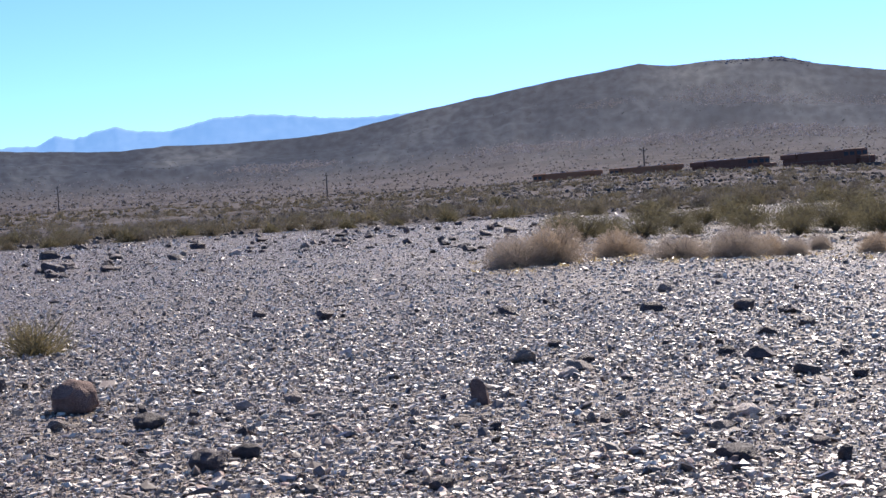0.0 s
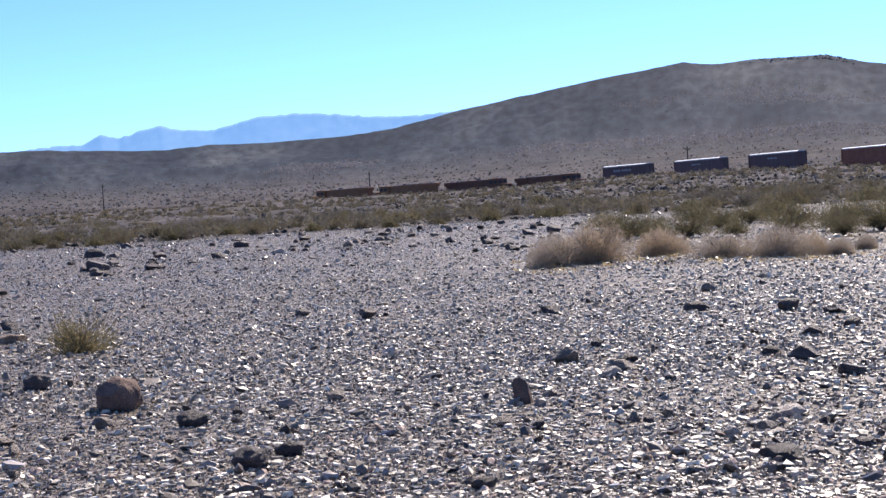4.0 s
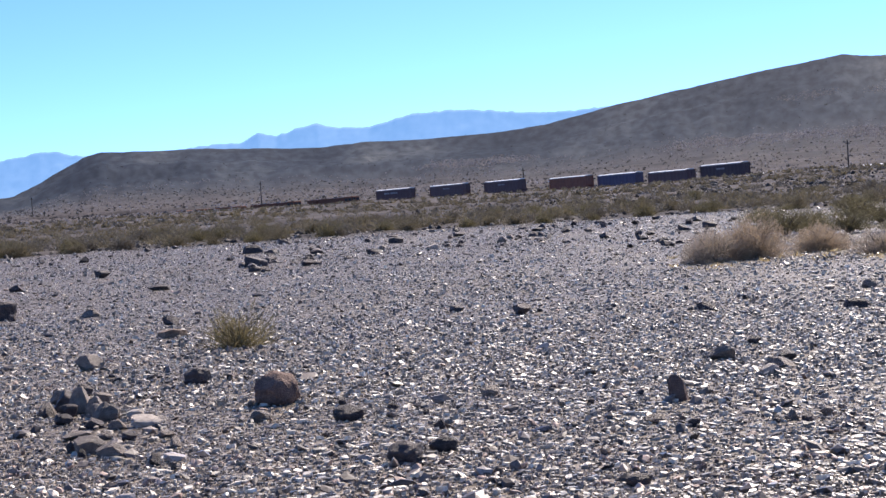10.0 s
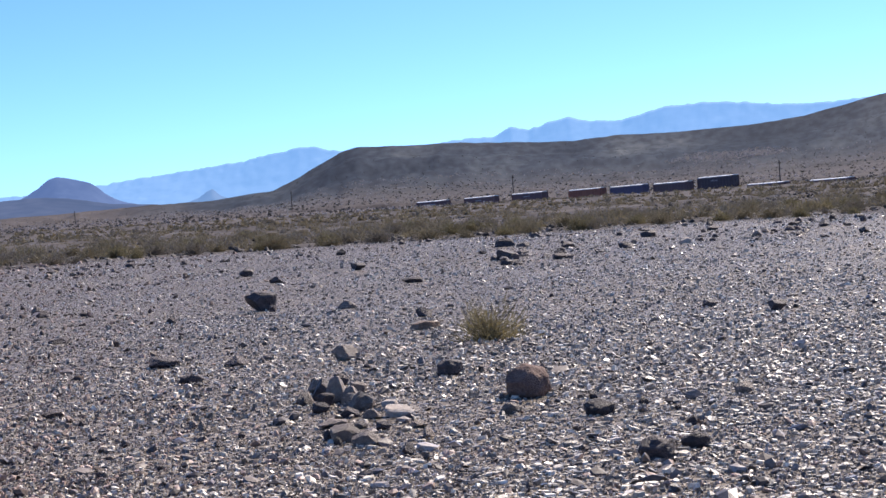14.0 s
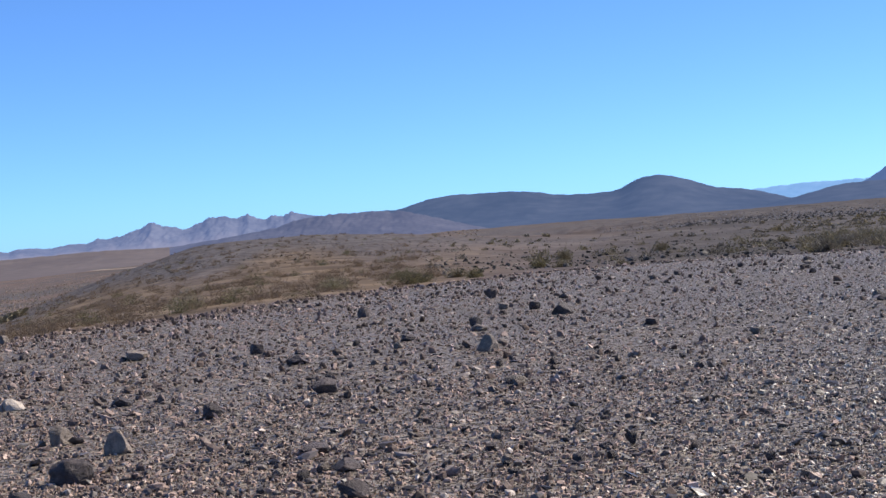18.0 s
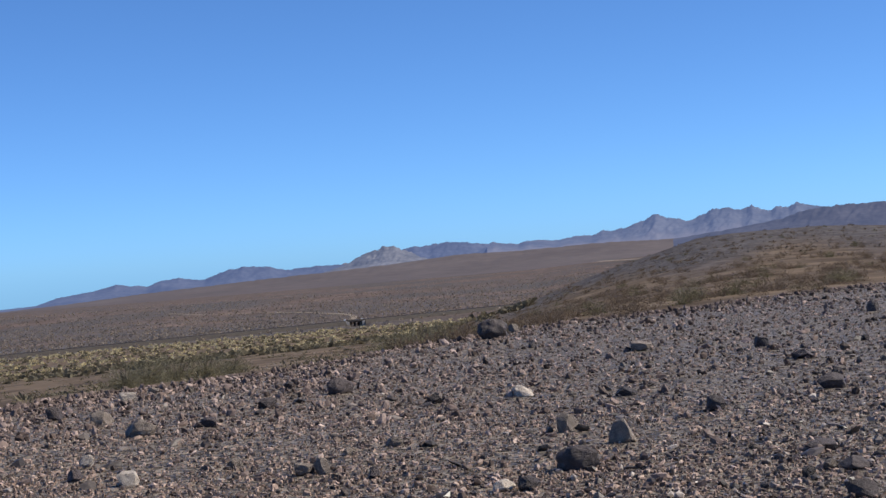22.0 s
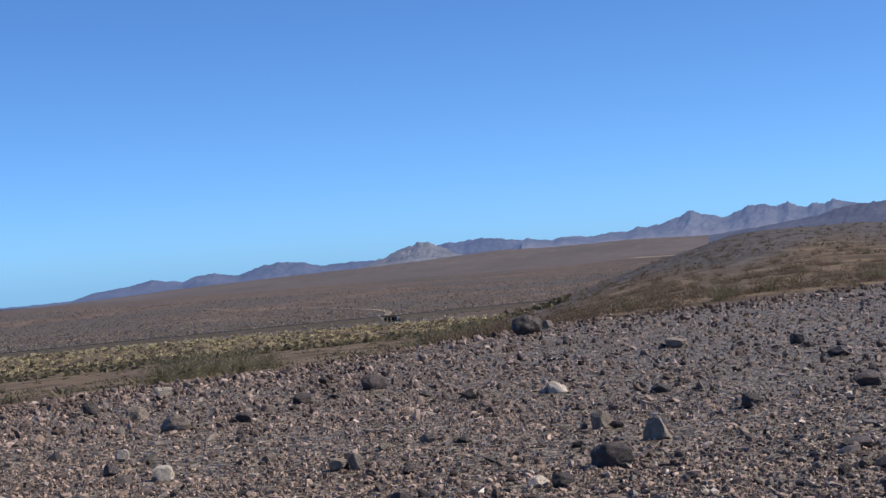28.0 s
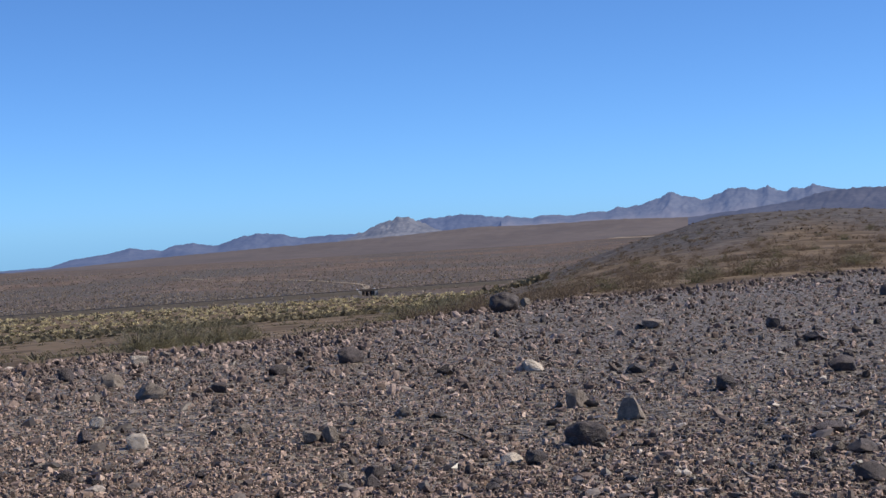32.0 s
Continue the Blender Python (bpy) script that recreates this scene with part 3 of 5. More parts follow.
def ridge(name, label, mat, profile, r_front, r_crest, base, rough, seed, step=0.08, spurs=1.3):
    """A far range: a slope that climbs from r_front to a crest along the profile (bearing, elevation), gullied, and falls behind."""
    prof = curve(profile)
    lo, hi = profile[0][0], profile[-1][0]
    az = np.arange(lo, hi + step, step)
    rng = np.random.default_rng(seed)
    rows = []
    ragged = sum(np.sin(az * f + rng.uniform(0, 6.3)) * a for f, a in ((9, .5), (17, .35), (31, .25), (57, .18), (95, .12)))
    crest_e = prof(az)
    if rough < 0.15:          # worn hills have rounded tops
        bell = np.exp(-0.5 * (np.arange(-6, 7) / 2.2) ** 2)
        crest_e = np.convolve(np.pad(crest_e, 6, "edge"), bell / bell.sum(), "valid")
    n = 34
    b = base(az) - 0.3 if callable(base) else base - 0.1
    lift = np.clip(crest_e - b, 0.1, 1.2)
    for i in range(n + 1):
        q = i / n
        fold = np.array([noise.fractal(Vector((w * spurs + q * 2.6, q * 3.0, seed)), 0.8, 2.1, 6) for w in az])
        fold = 0.5 - np.abs(fold) * 1.6 + 0.3 * np.array([noise.fractal(Vector((w * spurs * 2.4 - q * 3, q * 7.0, seed + 7)), 0.9, 2.1, 4) for w in az])
        r = r_front + (r_crest - r_front) * q
        e = b + (crest_e - b) * (q ** 1.25) + (0.004 + rough * 0.03) * ragged * q ** 7 + rough * 0.30 * fold * math.sin(math.pi * min(q, 0.8) / 1.1) * q * lift
        rows.append((np.full_like(az, r), e))
    rows.append((np.full_like(az, min(r_crest * 1.12, 4960)), np.full_like(az, -1.5)))
    pts = []
    for r, e in rows:
        A = np.radians(az)
        pts.append(np.column_stack([-r * np.sin(A), r * np.cos(A), EYE + r * np.tan(np.radians(e))]))
    k = len(az)
    i, j = np.meshgrid(np.arange(len(rows) - 1), np.arange(k - 1), indexing="ij")
    quads = np.stack([i * k + j, i * k + j + 1, (i + 1) * k + j + 1, (i + 1) * k + j], -1).reshape(-1, 4)[:, ::-1]
    ob = new(name, from_numpy(name, np.vstack(pts), quads, mat, True))
    # share of painted haze, strongest at the foot and uneven along it
    climb = np.repeat(np.linspace(0, 1, n + 1), k)
    fan = np.concatenate([1 - ease((climb - 0.15 - 0.25 * np.tile(0.5 + 0.5 * np.sin(az * 7.3) * np.sin(az * 2.9), n + 1)) / 0.4), np.zeros(k)])
    ob.data.attributes.new("foot_haze", "FLOAT", "POINT").data.foreach_set("value", fan.astype(np.float32))
    return tagged(ob, label, "mountain", kind="structure")


ground()
# far ranges, blue by the haze that their materials emit
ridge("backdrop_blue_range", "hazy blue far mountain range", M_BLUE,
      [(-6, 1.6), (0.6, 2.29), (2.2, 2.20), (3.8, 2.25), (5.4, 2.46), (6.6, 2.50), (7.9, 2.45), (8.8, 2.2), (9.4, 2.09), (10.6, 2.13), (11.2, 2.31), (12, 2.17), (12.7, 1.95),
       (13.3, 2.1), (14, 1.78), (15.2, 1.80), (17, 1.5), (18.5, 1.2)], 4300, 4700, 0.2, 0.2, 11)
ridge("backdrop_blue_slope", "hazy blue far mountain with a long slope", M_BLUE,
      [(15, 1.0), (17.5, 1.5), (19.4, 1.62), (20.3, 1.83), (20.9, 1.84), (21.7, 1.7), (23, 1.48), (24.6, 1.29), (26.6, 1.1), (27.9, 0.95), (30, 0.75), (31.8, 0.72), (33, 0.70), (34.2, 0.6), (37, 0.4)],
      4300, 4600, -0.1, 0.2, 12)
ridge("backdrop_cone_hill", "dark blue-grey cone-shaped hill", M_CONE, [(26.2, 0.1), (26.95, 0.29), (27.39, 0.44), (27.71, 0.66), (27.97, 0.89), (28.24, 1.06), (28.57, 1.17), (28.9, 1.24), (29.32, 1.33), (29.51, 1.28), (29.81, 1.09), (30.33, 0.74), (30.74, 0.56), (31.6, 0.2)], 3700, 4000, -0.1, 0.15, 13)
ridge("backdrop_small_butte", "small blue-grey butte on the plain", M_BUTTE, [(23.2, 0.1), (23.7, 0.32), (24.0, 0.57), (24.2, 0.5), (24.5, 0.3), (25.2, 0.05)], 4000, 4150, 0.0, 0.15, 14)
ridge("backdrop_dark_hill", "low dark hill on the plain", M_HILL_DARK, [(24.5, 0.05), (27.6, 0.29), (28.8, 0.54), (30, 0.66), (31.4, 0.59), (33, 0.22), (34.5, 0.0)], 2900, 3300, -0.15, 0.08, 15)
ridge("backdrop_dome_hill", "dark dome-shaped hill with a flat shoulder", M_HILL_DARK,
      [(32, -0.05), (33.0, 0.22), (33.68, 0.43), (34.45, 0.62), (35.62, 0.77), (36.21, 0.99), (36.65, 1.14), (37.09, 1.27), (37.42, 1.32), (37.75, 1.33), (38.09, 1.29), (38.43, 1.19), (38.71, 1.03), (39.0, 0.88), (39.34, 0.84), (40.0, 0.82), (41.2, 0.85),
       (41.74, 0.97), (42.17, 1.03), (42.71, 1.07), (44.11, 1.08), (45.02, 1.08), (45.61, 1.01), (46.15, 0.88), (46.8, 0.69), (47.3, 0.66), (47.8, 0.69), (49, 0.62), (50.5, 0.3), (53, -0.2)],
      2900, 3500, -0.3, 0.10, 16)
# their blue cast is haze emitted by the materials
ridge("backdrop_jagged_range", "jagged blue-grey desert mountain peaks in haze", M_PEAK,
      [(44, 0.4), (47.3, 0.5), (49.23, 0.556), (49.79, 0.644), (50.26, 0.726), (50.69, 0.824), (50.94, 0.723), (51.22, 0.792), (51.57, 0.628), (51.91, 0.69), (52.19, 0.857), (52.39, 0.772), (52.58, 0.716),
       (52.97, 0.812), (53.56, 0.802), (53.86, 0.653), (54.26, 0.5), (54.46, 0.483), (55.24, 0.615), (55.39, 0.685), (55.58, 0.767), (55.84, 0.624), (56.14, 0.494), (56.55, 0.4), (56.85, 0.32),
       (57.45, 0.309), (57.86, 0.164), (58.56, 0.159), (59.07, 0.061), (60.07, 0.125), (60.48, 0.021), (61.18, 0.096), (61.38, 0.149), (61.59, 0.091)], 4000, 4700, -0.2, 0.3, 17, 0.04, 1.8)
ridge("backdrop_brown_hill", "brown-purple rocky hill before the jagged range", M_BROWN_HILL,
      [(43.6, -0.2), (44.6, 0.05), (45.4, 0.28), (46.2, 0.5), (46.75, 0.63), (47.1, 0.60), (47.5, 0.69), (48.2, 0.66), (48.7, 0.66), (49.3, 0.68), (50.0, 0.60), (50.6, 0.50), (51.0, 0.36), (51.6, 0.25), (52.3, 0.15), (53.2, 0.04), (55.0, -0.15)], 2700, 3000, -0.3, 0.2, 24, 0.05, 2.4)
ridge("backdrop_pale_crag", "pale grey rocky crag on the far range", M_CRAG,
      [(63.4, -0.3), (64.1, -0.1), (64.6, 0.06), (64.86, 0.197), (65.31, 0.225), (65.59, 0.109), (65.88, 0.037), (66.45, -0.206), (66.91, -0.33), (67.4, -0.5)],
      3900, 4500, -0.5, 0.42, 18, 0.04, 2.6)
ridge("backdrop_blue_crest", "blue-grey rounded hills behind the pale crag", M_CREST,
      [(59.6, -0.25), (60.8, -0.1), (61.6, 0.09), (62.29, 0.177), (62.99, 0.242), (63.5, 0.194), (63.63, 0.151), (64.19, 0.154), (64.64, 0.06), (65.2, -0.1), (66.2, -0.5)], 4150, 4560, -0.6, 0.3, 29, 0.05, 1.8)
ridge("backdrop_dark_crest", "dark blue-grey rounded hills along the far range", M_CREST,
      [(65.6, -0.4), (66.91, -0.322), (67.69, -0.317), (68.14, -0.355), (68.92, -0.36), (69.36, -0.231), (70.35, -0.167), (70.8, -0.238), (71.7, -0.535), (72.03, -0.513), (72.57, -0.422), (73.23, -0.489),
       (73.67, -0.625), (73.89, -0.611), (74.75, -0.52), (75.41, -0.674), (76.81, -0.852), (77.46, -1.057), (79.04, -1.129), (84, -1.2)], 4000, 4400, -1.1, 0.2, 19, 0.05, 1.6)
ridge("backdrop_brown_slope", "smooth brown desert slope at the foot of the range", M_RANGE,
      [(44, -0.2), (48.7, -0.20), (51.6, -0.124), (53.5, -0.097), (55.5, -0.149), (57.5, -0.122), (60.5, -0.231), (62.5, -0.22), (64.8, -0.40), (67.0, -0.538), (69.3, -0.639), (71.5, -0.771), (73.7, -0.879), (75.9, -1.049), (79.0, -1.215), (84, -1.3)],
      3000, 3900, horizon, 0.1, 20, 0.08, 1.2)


def ribbon(name, label, mat, line, half, lift, category, thick=0.0):
    """A strip laid along a line of (place, heading)."""
    pts, faces = [], []
    for p, h in line:
        side = Vector((-math.sin(radians(h)), math.cos(radians(h)), 0))
        for w, dz in ((-half - thick, -2.8), (-half, 0), (half, 0), (half + thick, -2.8)):
            q = p + side * w
            pts.append((q.x, q.y, p.z + lift + (dz if thick else 0)))
    for i in range(len(line) - 1):
        for c in range(3):
            faces.append((i * 4 + c + 4, i * 4 + c + 5, i * 4 + c + 1, i * 4 + c))
    ob = new(name, from_arrays(name, pts, faces, mat))
    return tagged(ob, label, category, kind="structure")


ballast = ribbon("railway_ballast", "dark ballast bed of the railway line", M_BALLAST, [t for s, t in TRACK_LINE if s < BRIDGE_S] + [track(BRIDGE_S - 3.8)], 2.3, -0.3, "railway", 3.6)
ribbon("railway_ballast", "dark ballast bed beyond the small bridge", M_BALLAST, [track(BRIDGE_S + 3.8)] + [t for s, t in TRACK_LINE if s > BRIDGE_S], 2.3, -0.3, "railway", 3.6)
for off in (-0.72, 0.72):
    bm = bmesh.new()
    prev = None
    for s, (p, h) in TRACK_LINE:
        side = Vector((-math.sin(radians(h)), math.cos(radians(h)), 0))
        ring = [bm.verts.new(p + side * (off + dx) + Vector((0, 0, dz))) for dx, dz in ((-0.06, -0.28), (-0.04, 0), (0.04, 0), (0.06, -0.28))]
        if prev:
            for c in range(3):
                bm.faces.new((prev[c], prev[c + 1], ring[c + 1], ring[c]))
        prev = ring
    part("rail", bm, M_STEEL, ballast, "worn steel rail")



def on_land(az, elev, r0=150.0, r1=4800.0):
    """The place where a line of sight at this bearing and elevation meets the land."""
    r = np.geomspace(r0, r1, 4000)
    A = radians(az)
    x, y = -r * math.sin(A), r * math.cos(A)
    z = land(x, y)
    hit = np.nonzero(z >= EYE + r * math.tan(radians(elev)))[0]
    k = hit[0] if len(hit) else len(r) - 1
    return Vector((x[k], y[k], z[k]))


def draped(name, label, mat, a, b, half, category, bend=0.0):
    pts = []
    for i in range(25):
        q = i / 24
        p = a.lerp(b, q) + Vector((b.y - a.y, a.x - b.x, 0)) * bend * math.sin(math.pi * q)
        pts.append(p)
    line = []
    for i, p in enumerate(pts):
        d = pts[min(i + 1, 24)] - pts[max(i - 1, 0)]
        line.append((p, math.degrees(math.atan2(d.y, d.x))))
    ob = ribbon(name, label, mat, line, half, 0.0, category)
    for v in ob.data.vertices:
        v.co.z = float(land_with_track(np.array([v.co.x]), np.array([v.co.y]))[0]) + 0.45
    ob.data.flip_normals()
    return ob


# ---- stones ----
def ico(sub):
    bm = bmesh.new()
    bmesh.ops.create_icosphere(bm, subdivisions=sub, radius=1)
    v = np.array([q.co[:] for q in bm.verts])
    f = np.array([[q.index for q in p.verts] for p in bm.faces])
    bm.free()
    return v, f


def frustum(sides, top, twist):
    """A flat-topped shard with steep sides; its two rings share one outline."""
    a = np.arange(sides) * 2 * np.pi / sides
    low = np.column_stack([np.cos(a), np.sin(a), np.full(sides, -1.0)])
    up = np.column_stack([np.cos(a + twist) * top, np.sin(a + twist) * top, np.full(sides, 1.0)])
    f = []
    for i in range(sides):
        j = (i + 1) % sides
        f += [(i, j, sides + j), (i, sides + j, sides + i)]
    f += [(sides, sides + i, sides + i + 1) for i in range(1, sides - 1)]
    return np.vstack([low, up]), np.array(f)


def spike():
    """A crumb of stone: three sides that meet in an off-centre point."""
    v = np.array([(1.0, 0.0, -1.0), (-0.5, 0.87, -1.0), (-0.5, -0.87, -1.0), (-0.25, 0.1, 1.0)])
    return v, np.array([(0, 1, 3), (1, 2, 3), (2, 0, 3)])


def scatter_stones(name, label, count, size_lo, size_hi, flat, seed, mat, shape, lean=0.2, az_lo=-19, az_hi=83, near=7.0, spread=1.25, over=1.03, reach=0.0, fade=None, drift=0.0):
    """Loose stones strewn over the rise, as one spread of small angular shapes."""
    rng = np.random.default_rng(seed)
    base_v, base_f = shape
    az = rng.uniform(az_lo, az_hi, count)
    if fade:                  # stones thin out across a span of bearings
        az = az[rng.uniform(0, 1, count) < ease((az - fade[0]) / (fade[1] - fade[0]))]
        count = len(az)
    far = np.full(count, reach) if reach else rim(az) * over
    t_near, t_far = EYE / near, EYE / far
    r = EYE / (t_far + (t_near - t_far) * rng.uniform(0, 1, count) ** spread)
    A = np.radians(az)
    x, y = -r * np.sin(A), r * np.cos(A)
    if drift:                 # stones lie in drifts, with barer soil between them
        lie = rolling_noise(x * 1.6, y, drift, seed + 90, 3)
        ok = rng.uniform(0, 1, count) < 0.25 + 0.75 * ease((lie + 0.55) / 1.1)
        az, r, x, y = az[ok], r[ok], x[ok], y[ok]
        count = len(az)
    z = land(x, y)
    size = size_lo * (size_hi / size_lo) ** (rng.uniform(0, 1, count) ** 1.7)
    size *= 1 + 0.45 * ease((r - 14) / 30)
    turn = rng.uniform(0, 2 * np.pi, count)
    sx, sy, sz = size * rng.uniform(0.75, 1.45, count), size * rng.uniform(0.55, 1.0, count), size * flat * rng.uniform(0.5, 1.5, count)
    tip, tip2 = rng.normal(0, lean, count), rng.normal(0, lean, count)
    n = len(base_v)
    if n < 12 or shape is SLAB:      # shards: both rings follow one uneven outline, and the top stays nearly flat
        ring = np.tile(rng.uniform(0.6, 1.35, (count, n // 2)), 2)
        v = np.stack([base_v[None, :, 0] * ring, base_v[None, :, 1] * ring, base_v[None, :, 2] * rng.uniform(0.72, 1.2, (count, n))], -1)
    else:
        v = base_v[None] * rng.uniform(0.62, 1.25, (count, n, 1))
    v = v * np.stack([sx, sy, sz], -1)[:, None] * 0.5
    v[:, :, 2] += v[:, :, 0] * tip[:, None] + v[:, :, 1] * tip2[:, None]
    c, s = np.cos(turn)[:, None], np.sin(turn)[:, None]
    w = np.stack([v[:, :, 0] * c - v[:, :, 1] * s + x[:, None], v[:, :, 0] * s + v[:, :, 1] * c + y[:, None], v[:, :, 2] + (z + sz * 0.2)[:, None]], -1)
    tris = (base_f[None] + (np.arange(count) * len(base_v))[:, None, None]).reshape(-1, 3)
    ob = new(name, from_numpy(name, w.reshape(-1, 3), tris, mat))
    return tagged(ob, label, "gravel", kind="stuff")


SLAB, CHIP, GRIT, CHUNK = frustum(6, 0.85, 0.12), frustum(4, 0.78, 0.25), spike(), ico(1)
scatter_stones("grit", "fine grey desert grit between the stones", 180000, 0.014, 0.034, 0.7, 25, M_GRIT, GRIT, 0.25, -19, 50, spread=1.8, fade=(50, 26))
scatter_stones("fine_gravel", "close pavement of small grey desert gravel", 125000, 0.015, 0.042, 0.55, 21, M_GRAVEL, CHIP, 0.16, -19, 46, spread=1.35, fade=(45, 22), drift=2.6)
scatter_stones("flat_gravel", "flat shards of grey desert gravel, glinting in the sun", 50000, 0.024, 0.07, 0.38, 26, M_GRAVEL, SLAB, 0.13, -19, 44, spread=1.4, fade=(36, -4), drift=3.5)
scatter_stones("coarse_gravel", "coarse angular grey gravel toward the edge of the rise", 34000, 0.026, 0.06, 0.65, 29, M_GRAVEL, CHIP, 0.25, -19, 44, near=12, spread=1.0, fade=(42, 14), drift=5.0)
# away from the sun: missing glint put into duller, narrower stone tones
scatter_stones("brown_grit", "fine brown desert grit between the stones", 100000, 0.013, 0.032, 0.75, 36, M_BROWN_GRAVEL, GRIT, 0.3, 18, 83, spread=1.6, fade=(18, 44))
scatter_stones("brown_gravel", "close pavement of fine brown desert gravel", 105000, 0.014, 0.04, 0.7, 32, M_BROWN_GRAVEL, CHIP, 0.3, 20, 83, spread=1.4, fade=(20, 44), drift=2.6)
scatter_stones("flat_brown_gravel", "flat shards of brown desert gravel", 12000, 0.03, 0.07, 0.45, 33, M_BROWN_GRAVEL, SLAB, 0.24, 18, 83, spread=1.5, fade=(18, 44))
scatter_stones("chunky_gravel", "angular chunks of grey and brown desert gravel", 9000, 0.028, 0.075, 0.55, 22, M_BROWN_GRAVEL, CHUNK, 0.3, drift=3.0)
scatter_stones("grey_chunks", "broken grey chunks of stone half sunk in the gravel", 4500, 0.032, 0.075, 0.6, 39, M_GRAVEL, CHUNK, 0.3, -19, 46, 7, 1.5, fade=(46, 24), drift=3.0)
scatter_stones("loose_stones", "fist-sized grey and dark desert stones", 1300, 0.07, 0.15, 0.42, 23, M_STONE, CHUNK, 0.25)
scatter_stones("rim_stones", "rough stones along the edge of the rise", 4600, 0.045, 0.115, 0.85, 24, M_ROUGH_STONE, CHUNK, 0.35, 20, 83, 15, 3.2, 1.02, fade=(20, 46))
scatter_stones("dark_stones", "dark stones dotted over the gravel", 5500, 0.035, 0.09, 0.65, 28, M_STONE, CHUNK, 0.3, -19, 60, 8, 1.2, drift=4.0)
scatter_stones("rough_stones", "rough brown and grey stones lying thick over the rise", 2600, 0.035, 0.09, 0.8, 30, M_ROUGH_STONE, CHUNK, 0.35, 26, 83, 7, 1.3, fade=(26, 46), drift=4.0)

scatter_stones("dark_rubble", "heaped dark rubble on the low bank before the railway", 3600, 0.12, 0.3, 0.7, 34, M_RUBBLE, CHUNK, 0.35, -19, 14, 95, 1.0, 1.0, 215, (12, -6))
scatter_stones("hill_rubble", "dark rubble along the crest of the near hill", 1700, 0.05, 0.14, 0.6, 35, M_RUBBLE, CHUNK, 0.35, 45, 63, 110, 0.8, 1.0, 235)
scatter_stones("crest_outcrop", "dark rock outcrops along the crest of the far hill", 260, 0.8, 2.6, 0.35, 37, M_OUTCROP, CHUNK, 0.2, -13.2, -9.6, 1690, 1.0, 1.0, 1760)
scatter_stones("crest_boulders", "dark boulders along the crest of the far hill", 160, 0.6, 1.6, 0.35, 38, M_OUTCROP, CHUNK, 0.2, -19, 2, 1680, 1.0, 1.0, 1760)
scatter_stones("rubble", "dark rubble scattered over the desert plain", 6500, 0.06, 0.2, 0.6, 27, M_RUBBLE, CHUNK, 0.3, -19, 46, 54, 1.0, 1.0, 270)


def rock_mesh(name, seed, mat, rounded=False, blocky=False):
    """A broken rock: a lumpy ball cut by a few flat faces."""
    rng = random.Random(seed)
    bm = bmesh.new()
    bmesh.ops.create_icosphere(bm, subdivisions=4 if rounded else 3, radius=1)
    planes = []
    for i in range(5 if rounded else 15):
        d = Vector((rng.gauss(0, 1), rng.gauss(0, 1), rng.gauss(0.1, 0.8))).normalized()
        planes.append((d, rng.uniform(0.82, 0.95) if rounded else rng.uniform(0.52, 0.86)))
    if blocky:                # a slab or block split along its joints
        planes = planes[:7] + [(Vector((s_ * (i == 0) + rng.gauss(0, 0.3), s_ * (i == 1) + rng.gauss(0, 0.3), s_ * (i == 2) + rng.gauss(0, 0.22))).normalized(), rng.uniform(0.46, 0.72)) for i in range(3) for s_ in (-1, 1)]
    off = Vector((rng.uniform(-50, 50), rng.uniform(-50, 50), rng.uniform(-50, 50)))
    for v in bm.verts:
        d = v.co.normalized()
        p = d * (1 + 0.22 * noise.noise(d * 1.6 + off))
        for n_, h in planes:
            k = p.dot(n_) - h
            if k > 0:
                p = p - n_ * k * (0.92 if rounded else 0.99)
        p = p + d * (0.05 * noise.noise(p * 3 + off) + 0.02 * noise.noise(p * 9 + off))
        v.co = p
    lo, hi = Vector((9, 9, 9)), Vector((-9, -9, -9))
    for v in bm.verts:
        for i in range(3):
            lo[i], hi[i] = min(lo[i], v.co[i]), max(hi[i], v.co[i])
    for v in bm.verts:
        p = Vector([(v.co[i] - lo[i]) / (hi[i] - lo[i]) for i in range(3)])
        k = 1.0 if rounded else 1.05 - 0.12 * p.z if blocky else 1.06 - 0.15 * p.z         # broad at the foot, with the lowest part sunk into the gravel
        v.co = Vector(((p.x - 0.5) * k, (p.y - 0.5) * k, p.z - (0.12 if name == "boulder" else 0.24)))
    me = bpy.data.meshes.new(name)
    bm.to_mesh(me)
    bm.free()
    me.materials.append(mat)
    return me


ROCK_MATS = {"dark": M_DARK_ROCK, "grey": M_GREY_ROCK, "pale": M_PALE_ROCK, "tan": M_TAN_ROCK}
ROCK_LABELS = {"dark": "dark brown angular volcanic rock lying on gravel", "grey": "weathered grey angular rock lying on gravel",
               "pale": "pale flat-topped stone lying on gravel", "tan": "tan block of rock lying on gravel"}
ROCK_SHAPES = {k: [rock_mesh("rock", 40 + 10 * j + i, m, False, i % 3 == 1) for i in range(9)] for j, (k, m) in enumerate(ROCK_MATS.items())}
ROCK_SHAPES["lump"] = [rock_mesh("rock", 95 + i, M_DARK_ROCK, True) for i in range(3)]
ROCK_LABELS["lump"] = "rounded dark brown rock lying on gravel"
ROCK_SHAPES["block"] = [rock_mesh("rock", 93, M_BOULDER, False, True)]
ROCK_LABELS["block"] = "upright brown block of rock on gravel"
